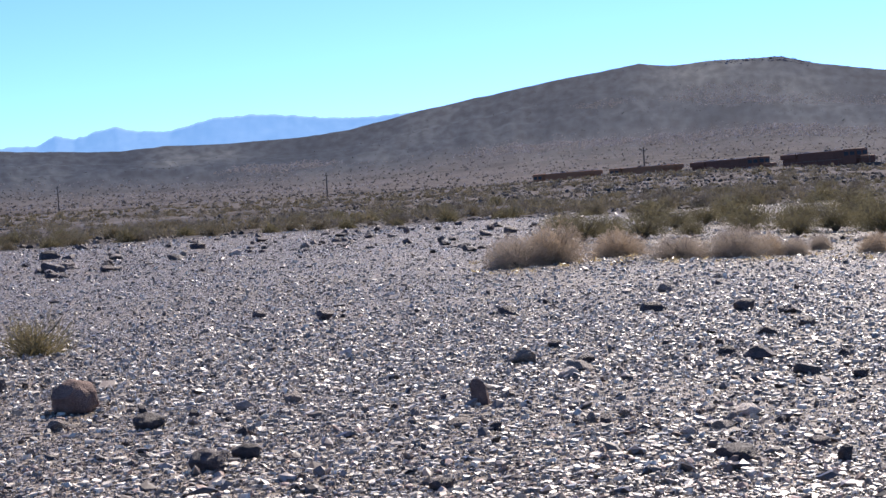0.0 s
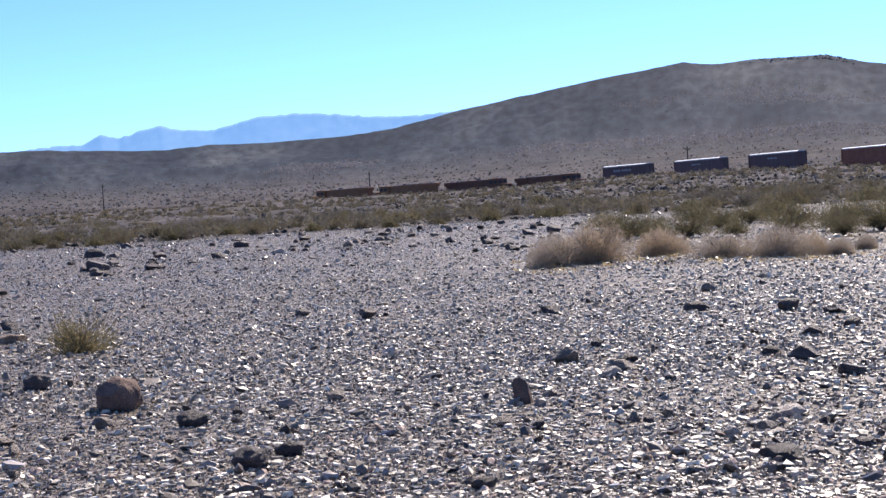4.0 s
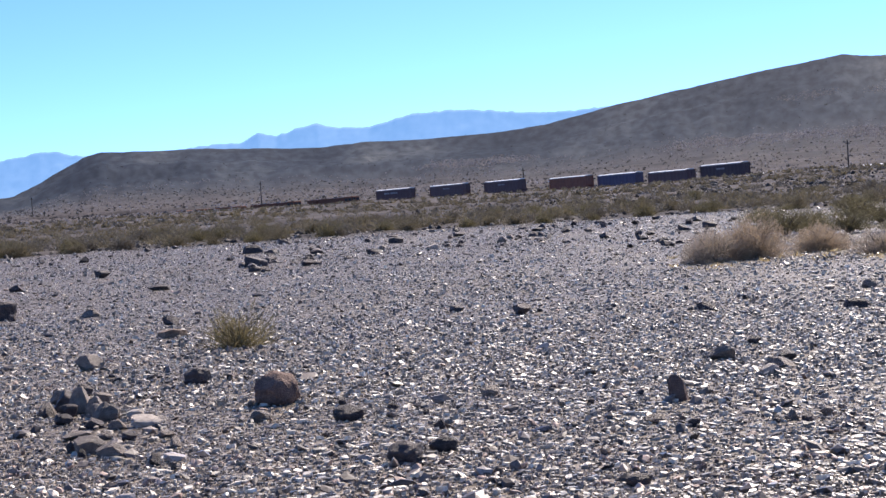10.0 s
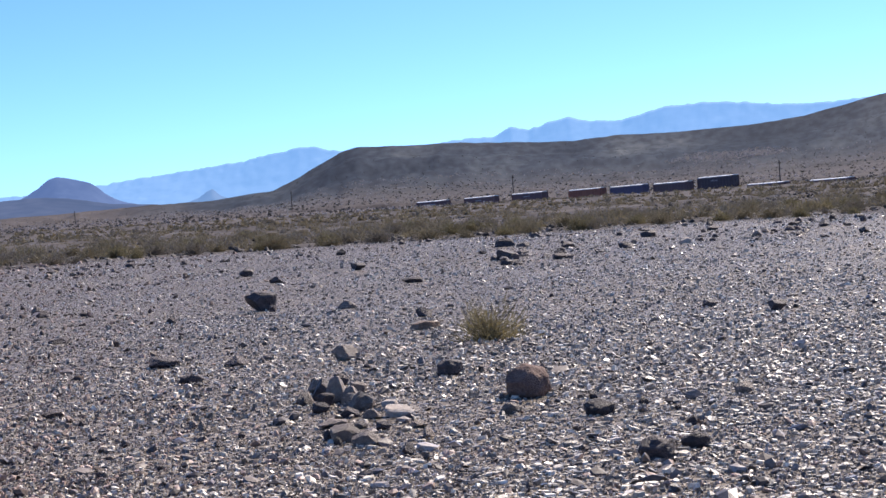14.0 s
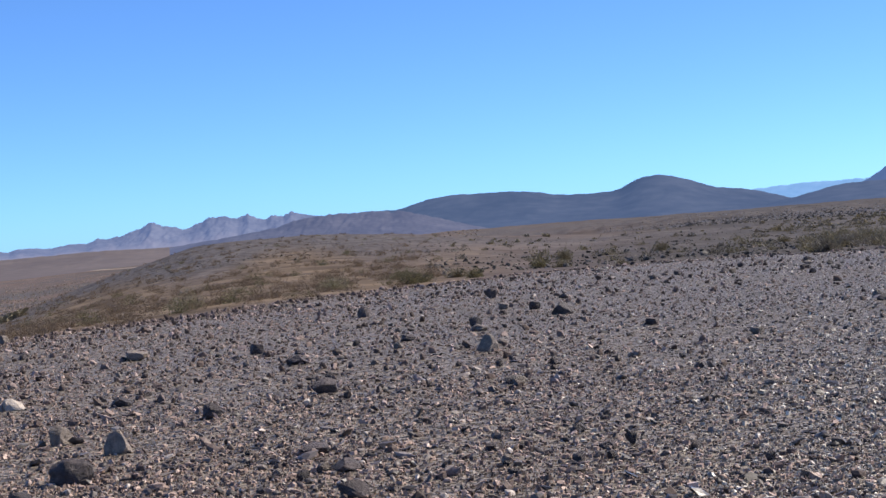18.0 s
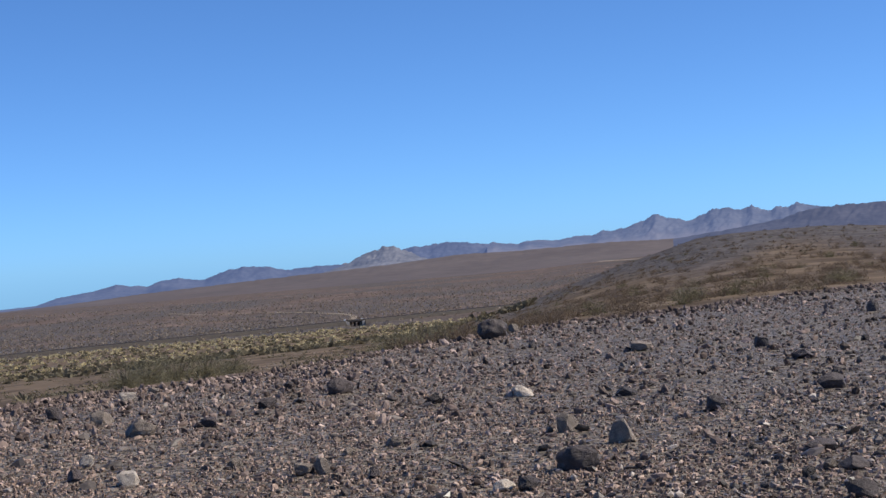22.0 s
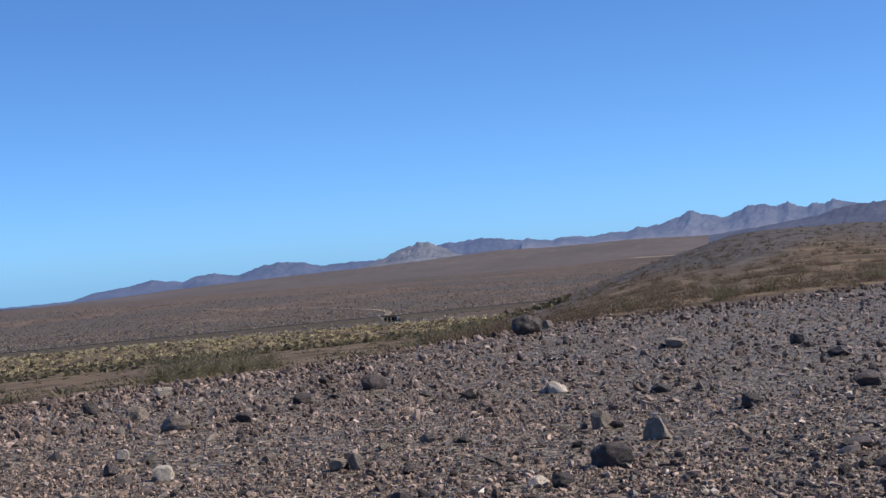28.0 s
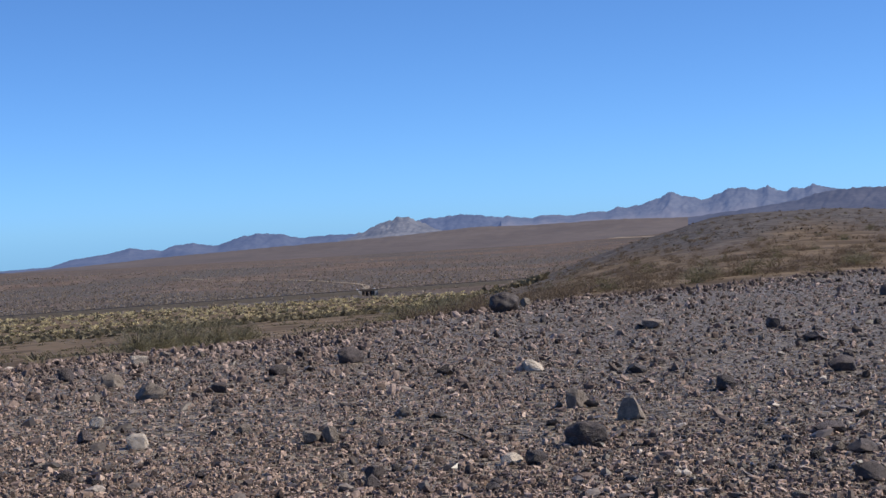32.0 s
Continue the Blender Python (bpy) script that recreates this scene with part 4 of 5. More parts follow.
ROCKS = {
    "at the edge of the heap": [
        (-4.66, 12.25, 0.14, 0.11, "grey"), (-4.59, 12.67, 0.13, 0.10, "dark"), (-4.24, 12.09, 0.14, 0.10, "grey"),
        (-4.22, 11.18, 0.14, 0.07, "dark"), (-3.70, 10.82, 0.14, 0.06, "grey"), (-3.72, 11.28, 0.13, 0.06, "pale"),
        (-3.47, 11.03, 0.12, 0.05, "pale"), (-3.22, 10.35, 0.15, 0.04, "grey"), (-3.87, 10.46, 0.20, 0.05, "grey"),
        (-3.44, 10.28, 0.11, 0.05, "dark"), (-4.50, 11.57, 0.11, 0.07, "dark"), (-3.91, 10.92, 0.14, 0.07, "dark"),
    ],
    "around the tan boulder": [
        (0.20, 11.02, 0.14, 0.17, "block"), (-1.39, 8.93, 0.21, 0.12, "lump"), (-1.21, 9.25, 0.16, 0.08, "lump"),
        (-2.03, 10.73, 0.22, 0.10, "lump"), (-2.69, 10.88, 0.15, 0.07, "grey"), (-1.41, 18.62, 0.22, 0.12, "dark"),
        (-2.30, 19.76, 0.20, 0.08, "dark"), (-8.52, 34.98, 0.51, 0.23, "dark"), (-10.03, 40.92, 0.50, 0.21, "dark"),
        (-1.16, 11.69, 0.14, 0.07, "grey"), (0.03, 10.02, 0.13, 0.05, "grey"), (-0.07, 7.99, 0.14, 0.06, "dark"),
    ],
    "on the glinting side": [
        (3.09, 16.59, 0.23, 0.12, "dark"), (2.23, 17.34, 0.26, 0.09, "dark"), (2.72, 19.94, 0.18, 0.11, "grey"),
        (0.68, 18.02, 0.23, 0.09, "dark"), (3.41, 15.99, 0.21, 0.08, "dark"), (3.30, 14.65, 0.16, 0.08, "dark"),
        (2.85, 14.24, 0.20, 0.08, "dark"), (2.48, 12.78, 0.27, 0.11, "dark"), (2.29, 13.11, 0.17, 0.06, "dark"),
        (2.65, 11.86, 0.21, 0.08, "dark"), (0.61, 13.40, 0.24, 0.11, "grey"), (1.12, 13.15, 0.15, 0.07, "dark"),
        (1.03, 12.69, 0.24, 0.07, "grey"), (0.90, 12.29, 0.17, 0.07, "pale"), (0.96, 14.44, 0.13, 0.06, "dark"),
    ],
    "further along": [
        (1.87, 10.08, 0.19, 0.06, "pale"), (1.50, 8.50, 0.21, 0.07, "dark"), (2.03, 8.28, 0.08, 0.08, "dark"),
        (2.02, 8.83, 0.13, 0.04, "dark"), (1.60, 9.49, 0.14, 0.05, "grey"), (1.38, 9.39, 0.09, 0.04, "pale"),
        (3.13, 12.69, 0.09, 0.07, "dark"), (2.98, 11.58, 0.12, 0.06, "dark"), (-6.16, 36.83, 0.39, 0.13, "dark"),
        (-6.69, 43.82, 0.41, 0.16, "dark"), (-4.94, 38.00, 0.32, 0.12, "pale"), (-7.91, 38.74, 0.31, 0.14, "dark"),
    ],
    "of the broken heap": [
        (-9.33, 22.46, 0.51, 0.29, "dark"), (-7.72, 21.72, 0.29, 0.11, "grey"), (-11.30, 32.75, 0.34, 0.15, "dark"),
        (-11.68, 28.91, 0.26, 0.13, "dark"), (-8.49, 27.52, 0.37, 0.10, "dark"), (-5.35, 17.76, 0.33, 0.09, "tan"),
        (-5.91, 19.54, 0.22, 0.10, "dark"), (-6.33, 14.53, 0.25, 0.09, "dark"),
        (-6.24, 13.27, 0.23, 0.07, "dark"), (-5.24, 14.63, 0.28, 0.14, "grey"), (-4.43, 11.85, 0.22, 0.17, "dark"), (-4.28, 11.72, 0.20, 0.20, "grey"), (-4.13, 11.62, 0.17, 0.13, "grey"), (-4.33, 11.55, 0.16, 0.09, "dark"), (-4.08, 11.45, 0.13, 0.10, "grey"), (-4.52, 11.62, 0.15, 0.10, "grey"),
        (-3.95, 11.32, 0.20, 0.13, "grey"), (-3.54, 9.82, 0.22, 0.11, "grey"), (-3.35, 9.65, 0.20, 0.09, "grey"),
        (-3.52, 10.93, 0.23, 0.07, "pale"), (-3.79, 13.21, 0.23, 0.13, "lump"),
    ],
    "in the middle": [
        (-13.83, 14.32, 0.29, 0.21, "grey"), (-12.33, 10.39, 0.26, 0.14, "dark"), (-16.35, 15.37, 0.21, 0.09, "dark"),
        (-22.21, 19.76, 0.23, 0.19, "dark"), (-10.88, 11.65, 0.22, 0.08, "grey"), (-9.03, 7.48, 0.23, 0.07, "dark"),
        (-22.99, 24.02, 0.28, 0.21, "dark"), (-17.98, 20.53, 0.38, 0.21, "dark"), (-19.47, 21.46, 0.20, 0.14, "dark"),
        (-8.19, 7.05, 0.23, 0.08, "dark"), (-7.88, 9.10, 0.14, 0.06, "dark"), (-7.14, 8.53, 0.12, 0.05, "dark"),
        (-7.13, 8.78, 0.09, 0.08, "dark"), (-10.27, 18.04, 0.26, 0.07, "dark"), (-6.57, 11.35, 0.17, 0.06, "dark"),
        (-8.30, 12.32, 0.19, 0.05, "grey"), (-7.21, 14.73, 0.32, 0.10, "dark"),
    ],
    "by the rim": [
        (-24.14, 13.06, 0.52, 0.33, "lump"), (-17.14, 7.23, 0.30, 0.18, "lump"), (-11.65, 6.96, 0.18, 0.16, "grey"),
        (-10.66, 6.87, 0.22, 0.18, "grey"), (-9.68, 5.85, 0.30, 0.17, "lump"), (-11.70, 8.55, 0.19, 0.13, "dark"),
        (-17.50, 13.59, 0.19, 0.14, "dark"), (-15.10, 12.31, 0.27, 0.11, "dark"),
        (-19.19, 12.77, 0.32, 0.13, "grey"), (-15.23, 7.49, 0.17, 0.11, "dark"), (-14.98, 8.42, 0.24, 0.11, "pale"),
        (-25.72, 14.35, 0.23, 0.15, "grey"), (-13.86, 9.00, 0.21, 0.09, "dark"),
    ],
    "on the left shoulder": [
        (-14.86, 4.21, 0.30, 0.16, "grey"), (-16.33, 4.22, 0.24, 0.15, "grey"), (-11.82, 3.22, 0.17, 0.10, "pale"),
        (-11.22, 4.39, 0.14, 0.09, "grey"), (-11.17, 4.52, 0.13, 0.12, "grey"), (-9.29, 5.04, 0.15, 0.07, "pale"),
        (-9.16, 5.16, 0.15, 0.09, "dark"), (-19.00, 5.23, 0.21, 0.10, "pale"),
        (-13.06, 3.23, 0.12, 0.09, "pale"), (-7.32, 6.34, 0.20, 0.10, "dark"), (-17.63, 4.03, 0.19, 0.14, "dark"),
        (-16.45, 6.08, 0.22, 0.11, "dark"), (-12.14, 5.58, 0.16, 0.08, "grey"), (-15.11, 4.95, 0.17, 0.09, "dark"),
    ],
}


def height_at(x, y):
    return float(land(np.array([float(x)]), np.array([float(y)]))[0])


rock_rng = random.Random(5)
for where, rocks in ROCKS.items():
    for x, y, w, h, tone in rocks:
        ob = new("rock", rock_rng.choice(ROCK_SHAPES[tone]))
        facing = math.atan2(y, x) - math.pi / 2
        ob.matrix_basis = Matrix.Translation((x, y, height_at(x, y) + 0.012)) @ Matrix.Rotation(facing + rock_rng.uniform(-0.25, 0.25) + rock_rng.choice((0, math.pi)), 4, "Z") @ Matrix.Diagonal((w * 1.04, w * rock_rng.uniform(0.6, 0.9), h * 1.3, 1))
        tagged(ob, ROCK_LABELS[tone], "rock", "scattered desert rocks")
heap_rng = random.Random(17)
for i in range(34):
    az, r = heap_rng.uniform(-3, 16.5), heap_rng.uniform(33, 50)
    if i < 12:
        az, r = heap_rng.gauss(13.2, 0.7), heap_rng.gauss(37, 2.5)
    x, y = -r * math.sin(radians(az)), r * math.cos(radians(az))
    w = heap_rng.uniform(0.18, 0.42)
    ob = new("rock", heap_rng.choice(ROCK_SHAPES["dark"]))
    ob.matrix_basis = Matrix.Translation((x, y, height_at(x, y) - 0.01)) @ Matrix.Rotation(heap_rng.uniform(0, 6.28), 4, "Z") @ Matrix.Diagonal((w, w * heap_rng.uniform(0.6, 0.9), w * heap_rng.uniform(0.35, 0.6), 1))
    tagged(ob, "dark rock in a loose heap near the edge of the gravel", "rock", "scattered desert rocks")
strew = random.Random(23)
placed = 0
while placed < 230:            # darker stones that lie thick on the far part of the rise
    az, q = strew.uniform(-4, 46), strew.random()
    r = 20 + 31 * q ** 0.7
    x, y = -r * math.sin(radians(az)), r * math.cos(radians(az))
    if r > float(rim(az)) * 0.99 or float(rolling_noise(np.array([x]), np.array([y]), 6.0, 77, 2)[0]) < strew.uniform(-0.5, 0.9):
        continue
    w = 0.09 + 0.2 * strew.random() ** 2.2
    tone = "grey" if strew.random() < 0.3 else "dark"
    ob = new("rock", strew.choice(ROCK_SHAPES[tone]))
    ob.matrix_basis = Matrix.Translation((x, y, height_at(x, y) + 0.008)) @ Matrix.Rotation(strew.uniform(0, 6.28), 4, "Z") @ Matrix.Diagonal((w, w * strew.uniform(0.6, 0.95), w * strew.uniform(0.4, 0.85), 1))
    tagged(ob, ROCK_LABELS[tone], "rock", "scattered desert rocks")
    placed += 1


def stud(count, az_lo, az_hi, near, far, largest, tones, seed):
    """Small broken stones that lie singly among the gravel."""
    rng = random.Random(seed)
    placed = 0
    while placed < count:
        az, q = rng.uniform(az_lo, az_hi), rng.random()
        r = EYE / (EYE / far + (EYE / near - EYE / far) * q)
        x, y = -r * math.sin(radians(az)), r * math.cos(radians(az))
        if r > float(rim(az)) * 0.98 or float(rolling_noise(np.array([x]), np.array([y]), 4.0, seed + 1, 2)[0]) < rng.uniform(-0.7, 0.9):
            continue
        w = 0.05 + (largest - 0.05) * rng.random() ** 1.8
        tone = rng.choice(tones)
        ob = new("stone", rng.choice(ROCK_SHAPES[tone]))
        ob.matrix_basis = Matrix.Translation((x, y, height_at(x, y) + 0.008)) @ Matrix.Rotation(rng.uniform(0, 6.28), 4, "Z") @ Matrix.Diagonal((w, w * rng.uniform(0.6, 0.95), w * rng.uniform(0.5, 1.0), 1))
        tagged(ob, {"dark": "small dark brown broken stone among gravel", "grey": "small grey broken stone among gravel"}[tone], "stone", "small stones on the gravel")
        placed += 1


stud(190, 36, 81, 7.4, 30, 0.15, ("dark", "dark", "grey"), 23)
stud(110, -18, 36, 9.5, 26, 0.1, ("dark", "grey"), 24)
boulder = new("boulder", rock_mesh("boulder", 7, M_BOULDER, True))
boulder.matrix_basis = Matrix.Translation((-2.77, 11.78, height_at(-2.77, 11.78) - 0.012)) @ Matrix.Rotation(0.4, 4, "Z") @ Matrix.Diagonal((0.36, 0.30, 0.30, 1))
tagged(boulder, "rounded tan boulder resting on small stones", "boulder")


# ---- plants ----
def blades(rng, count, height, spread, inner, length, width, lobes=0.25, lift=0.0):
    """Fine twigs or leaves that fill a low uneven dome of unit half-width: quads that point outwards."""
    th = rng.uniform(0, 2 * np.pi, count)
    up = rng.uniform(0.0, 1.0, count) ** 0.8
    lob = 1 + lobes * (np.sin(th * 2 + rng.uniform(0, 6)) + np.sin(th * 3 + rng.uniform(0, 6)) + np.sin(up * 7 + th * 5 + rng.uniform(0, 6))) / 2
    el = np.arcsin(np.clip(up, 0, 0.999))
    d = np.column_stack([np.cos(el) * np.cos(th) * spread, np.cos(el) * np.sin(th) * spread, np.sin(el) * height])
    k = rng.uniform(inner, 1.0, count)
    tip = d * (k * lob)[:, None] + [0, 0, lift]
    way = d / np.linalg.norm(d, axis=1)[:, None] + rng.normal(0, 0.35, (count, 3))
    way[:, 2] = np.abs(way[:, 2]) + 0.2
    way /= np.linalg.norm(way, axis=1)[:, None]
    ln = length * rng.uniform(0.5, 1.3, count)
    foot = tip - way * ln[:, None]
    foot[:, 2] = np.maximum(foot[:, 2], 0.0)
    tip[:, 2] = np.maximum(tip[:, 2], 0.01)
    side = np.cross(way, rng.normal(0, 1, (count, 3)))
    side /= np.linalg.norm(side, axis=1)[:, None] + 1e-9
    w = (width * rng.uniform(0.6, 1.4, count))[:, None]
    v = np.stack([foot - side * w * 0.5, foot + side * w * 0.5, tip + side * w * 0.3, tip - side * w * 0.3], 1).reshape(-1, 3)
    f = np.arange(count * 4).reshape(-1, 4)
    return v, f


def stems(rng, count, height, spread, width):
    """Bent woody stems that rise from one root."""
    vs, fs = [], []
    for i in range(count):
        th = rng.uniform(0, 2 * np.pi)
        out = rng.uniform(0.3, 0.9) * spread
        pts = [np.zeros(3)]
        for q in (0.35, 0.7, 1.0):
            pts.append(np.array([math.cos(th) * out * q, math.sin(th) * out * q, height * (q ** 0.8) * rng.uniform(0.7, 0.95)]) + rng.normal(0, 0.03, 3) * spread)
        for a in range(3):
            p, q = pts[a], pts[a + 1]
            w0, w1 = width * (1 - a * 0.28), width * (1 - (a + 1) * 0.28)
            for s_ in (np.array([math.sin(th), -math.cos(th), 0]), np.array([0, 0, 1.0]) * 0.7 + np.array([-math.cos(th), -math.sin(th), 0]) * 0.7):
                n0 = len(vs)
                vs += [p - s_ * w0 / 2, p + s_ * w0 / 2, q + s_ * w1 / 2, q - s_ * w1 / 2]
                fs.append((n0, n0 + 1, n0 + 2, n0 + 3))
    return np.array(vs), np.array(fs)


def shrub(name, label, mat, seed, count, height, inner, length, width, group, lobes=0.25, woody=14, lift=0.0):
    """A shrub of unit half-width: an Empty at its root with foliage and stems. Returns it to be copied."""
    rng = np.random.default_rng(seed)
    root = new(name)
    v, f = blades(rng, count, height, 1.0, inner, length, width, lobes, lift)
    leaf = new("foliage", from_numpy("foliage", v, f, mat))
    leaf.parent = root
    v, f = stems(rng, woody, height + lift, 0.9, 0.035)
    wood = new("woody_stem", from_numpy("woody_stem", v, f, M_STEM))
    wood.parent = root
    return tagged(root, label, "shrub", group)


def plant(model, x, y, half, turn, first=[]):
    """Sets a copy of the model; the model itself takes the first place."""
    m = Matrix.Translation((x, y, height_at(x, y) - 0.02)) @ Matrix.Rotation(turn, 4, "Z")
    if model not in first:
        first.append(model)
        model.matrix_basis = m @ Matrix.Diagonal((half, half, half, 1))
        return model
    ob = copy_thing(model, m)
    ob.scale = (half, half, half)
    return ob


plant_rng = random.Random(9)
DRY_BALLS = {
    "tan": [shrub("dry_shrub", "tan dried ball-shaped desert shrub on gravel", M_DRY, 60 + i, 20000, 1.0, 0.35, 0.06, 0.0095, "dry shrubs on the gravel", 0.16) for i in range(2)],
    "grey": [shrub("grey_shrub", "grey leafless twiggy desert shrub on gravel", M_GREY_TWIG, 64 + i, 19000, 1.05, 0.3, 0.065, 0.0095, "dry shrubs on the gravel", 0.2) for i in range(2)],
}
for i, (x, y, w, h, tone) in enumerate([(1.20, 26.74, 1.05, 0.57, "tan"), (1.86, 26.94, 0.98, 0.68, "grey"), (3.08, 28.21, 0.96, 0.48, "grey"), (3.87, 26.20, 0.86, 0.41, "tan"),
                                       (4.75, 25.93, 0.92, 0.52, "tan"), (5.30, 26.19, 0.56, 0.36, "grey"), (5.70, 25.96, 0.46, 0.31, "tan"), (6.41, 27.25, 0.40, 0.28, "tan"),
                                       (6.98, 25.8, 0.6, 0.33, "grey"), (7.7, 26.4, 0.7, 0.4, "tan")]):
    ob = plant(DRY_BALLS[tone][i % 2], x, y, w / 2 * 1.28, plant_rng.uniform(0, 6.28))
    ob.scale.z = h * 0.98
OLIVE = [shrub("creosote_shrub", "olive green creosote shrub with thin dark stems", M_OLIVE, 70 + i, 6500, 1.0, 0.3, 0.075, 0.013, "green shrubs beyond the gravel", 0.4, 30, 0.2) for i in range(3)]
for x, y, w, h in [(3.1, 35.3, 1.6, 0.80), (4.31, 34.2, 1.4, 0.70), (3.8, 36.5, 1.25, 0.7), (6.92, 35.88, 1.6, 0.8), (7.3, 33.2, 1.3, 0.75), (7.9, 32.2, 1.4, 0.85), (8.1, 29.6, 1.2, 1.0),
                   (6.51, 39.51, 1.4, 0.72), (5.5, 37.8, 1.3, 0.7), (6.3, 33.2, 0.9, 0.62), (6.9, 31.1, 0.8, 0.6), (5.2, 33.5, 0.9, 0.5), (9.0, 33.5, 1.5, 0.9), (9.6, 36.0, 1.6, 0.9), (8.6, 38.0, 1.5, 0.8), (8.3, 27.6, 1.1, 1.25), (8.9, 28.4, 1.3, 1.3), (10.2, 39.5, 1.9, 1.1), (7.4, 41.0, 1.8, 0.9), (5.6, 42.5, 1.8, 0.85), (3.2, 41.0, 1.6, 0.7)]:
    ob = plant(OLIVE[plant_rng.randrange(3)], x, y, w / 2, plant_rng.uniform(0, 6.28))
    ob.scale.z = h * 0.6
SMALL = shrub("small_shrub", "small olive and straw-coloured shrub among stones", M_SMALL_BUSH, 75, 1500, 1.1, 0.3, 0.3, 0.016, "", 0.3)
ob = plant(SMALL, -4.17, 16.12, 0.43, 0.5)
ob.scale.z = 0.40
RIM_BUSH = shrub("rim_shrub", "grey-green bushy shrub at the edge of the rise", M_RIM_BUSH, 76, 2600, 1.0, 0.2, 0.12, 0.013, "shrubs at the edge of the rise", 0.3)
for az, r, w, h in [(74.6, 26, 0.9, 0.62), (73.8, 27, 1.2, 0.7), (72.9, 28.5, 1.2, 0.72), (71.8, 29, 1.1, 0.72), (70.9, 30, 0.9, 0.6), (65.2, 34, 1.2, 0.6), (64.3, 35, 1.2, 0.7), (63.3, 36, 1.2, 0.66), (54.5, 41, 1.2, 0.6), (49.3, 47, 1.3, 0.6)]:
    ob = plant(RIM_BUSH, -r * math.sin(radians(az)), r * math.cos(radians(az)), w / 2, plant_rng.uniform(0, 6.28))
    ob.scale.z = h * 0.68

# the belt of shrubs just beyond the stony rise, one by one
BELT = [shrub("belt_shrub", "olive-brown desert shrub on sandy ground", m, 80 + i, 1700, 0.95, 0.3, 0.17, 0.027, "shrubs beyond the rise", 0.3) for i, m in enumerate((M_OLIVE_DRY, M_GREY_BRUSH, M_OLIVE, M_OLIVE_DRY))]
rng_belt = np.random.default_rng(31)
placed = 0
while placed < 230:
    az = rng_belt.uniform(-18, 48)
    if 33 < az < 48 and rng_belt.uniform() < 0.85:
        continue
    r = float(rim(az)) * (1.03 + 0.75 * rng_belt.uniform(0, 1) ** 1.7)
    half = rng_belt.uniform(0.25, 0.62) * (0.8 if az > 45 else 1)
    ob = plant(BELT[int(rng_belt.integers(4))], -r * math.sin(radians(az)), r * math.cos(radians(az)), half, rng_belt.uniform(0, 6.28))
    ob.scale.z = half * rng_belt.uniform(0.7, 1.1)
    placed += 1


def brush(name, label, mat, count, az_lo, az_hi, r_lo, r_hi, half_lo, half_hi, leaves, seed, tall=0.9, power=1.0, keep=None, width=0.5, length=0.75):
    """Uncounted far brush: many small tufts in one mesh."""
    rng = np.random.default_rng(seed)
    az = rng.uniform(az_lo, az_hi, count)
    r_lo = rim(az) * 1.02 if r_lo == 0 else r_lo
    r = r_lo * (r_hi / r_lo) ** (rng.uniform(0, 1, count) ** power)
    A = np.radians(az)
    x, y = -r * np.sin(A), r * np.cos(A)
    if keep is not None:
        ok = keep(x, y, r, az, rng)
        x, y, r = x[ok], y[ok], r[ok]
    z = land_with_track(x, y)
    half = rng.uniform(half_lo, half_hi, len(x))
    base, faces = blades(rng, leaves * 12, tall, 1.0, 0.25, length, width, 0.3)
    base = base.reshape(12, leaves * 4, 3)
    pick = rng.integers(0, 12, len(x))
    turn = rng.uniform(0, 2 * np.pi, len(x))
    v = base[pick] * half[:, None, None]
    c, s = np.cos(turn)[:, None], np.sin(turn)[:, None]
    w = np.stack([v[:, :, 0] * c - v[:, :, 1] * s + x[:, None], v[:, :, 0] * s + v[:, :, 1] * c + y[:, None], v[:, :, 2] + z[:, None] - 0.05], -1).reshape(-1, 3)
    ob = new(name, from_numpy(name, w, np.arange(len(w)).reshape(-1, 4), mat))
    return tagged(ob, label, "brush", kind="stuff")


def thin_left(x, y, r, az, rng):
    """Few shrubs on the bare brown stretch of the plain."""
    return rng.uniform(0, 1, len(x)) > 0.9 * ease((az - 30) / 6) * (1 - ease((az - 46) / 3))


def off_rim(x, y, r, az, rng):
    """The strip of bare soil just past the edge of the rise, widest where the near hill begins."""
    return r > rim(az) * (1.02 + 0.6 * rng.uniform(0, 0.5, len(r)) ** 2 + 0.03 * (1 - ease((az - 46) / 8)))


def patchy(size, seed, cut):
    return lambda x, y, r, az, rng: bumps(x, y, size, seed) + rng.normal(0, 0.35, len(x)) > cut


brush("olive_brush", "olive-brown brush scattered over the desert plain", M_OLIVE_DRY, 850, -20, 45, 58, 170, 0.3, 0.7, 170, 41, 0.85, 1.1, thin_left, 0.065, 0.2)
brush("far_olive_brush", "olive-brown brush far out on the desert plain", M_OLIVE_DRY, 2300, -20, 45, 150, 450, 0.3, 0.75, 30, 54, 0.85, 1.0, thin_left, 0.3)
brush("grey_brush", "grey dry brush scattered over the desert plain", M_GREY_BRUSH, 1000, -20, 45, 58, 170, 0.28, 0.62, 170, 42, 0.8, 1.1, thin_left, 0.06, 0.2)
brush("far_grey_brush", "grey dry brush far out on the desert plain", M_GREY_BRUSH, 2600, -20, 45, 150, 450, 0.28, 0.7, 26, 55, 0.8, 1.0, thin_left, 0.3)
brush("straw_tufts", "straw-coloured grass tufts on the desert plain", M_STRAW_DULL, 240, -20, 60, 58, 300, 0.15, 0.36, 40, 43, 0.5, 1.2, thin_left, 0.12)
brush("near_hill_brush", "low brown brush over the near hillside", M_BROWN_BRUSH, 400, 45.5, 65, 0, 90, 0.2, 0.5, 380, 50, 0.75, 1.0, off_rim, 0.035, 0.13)
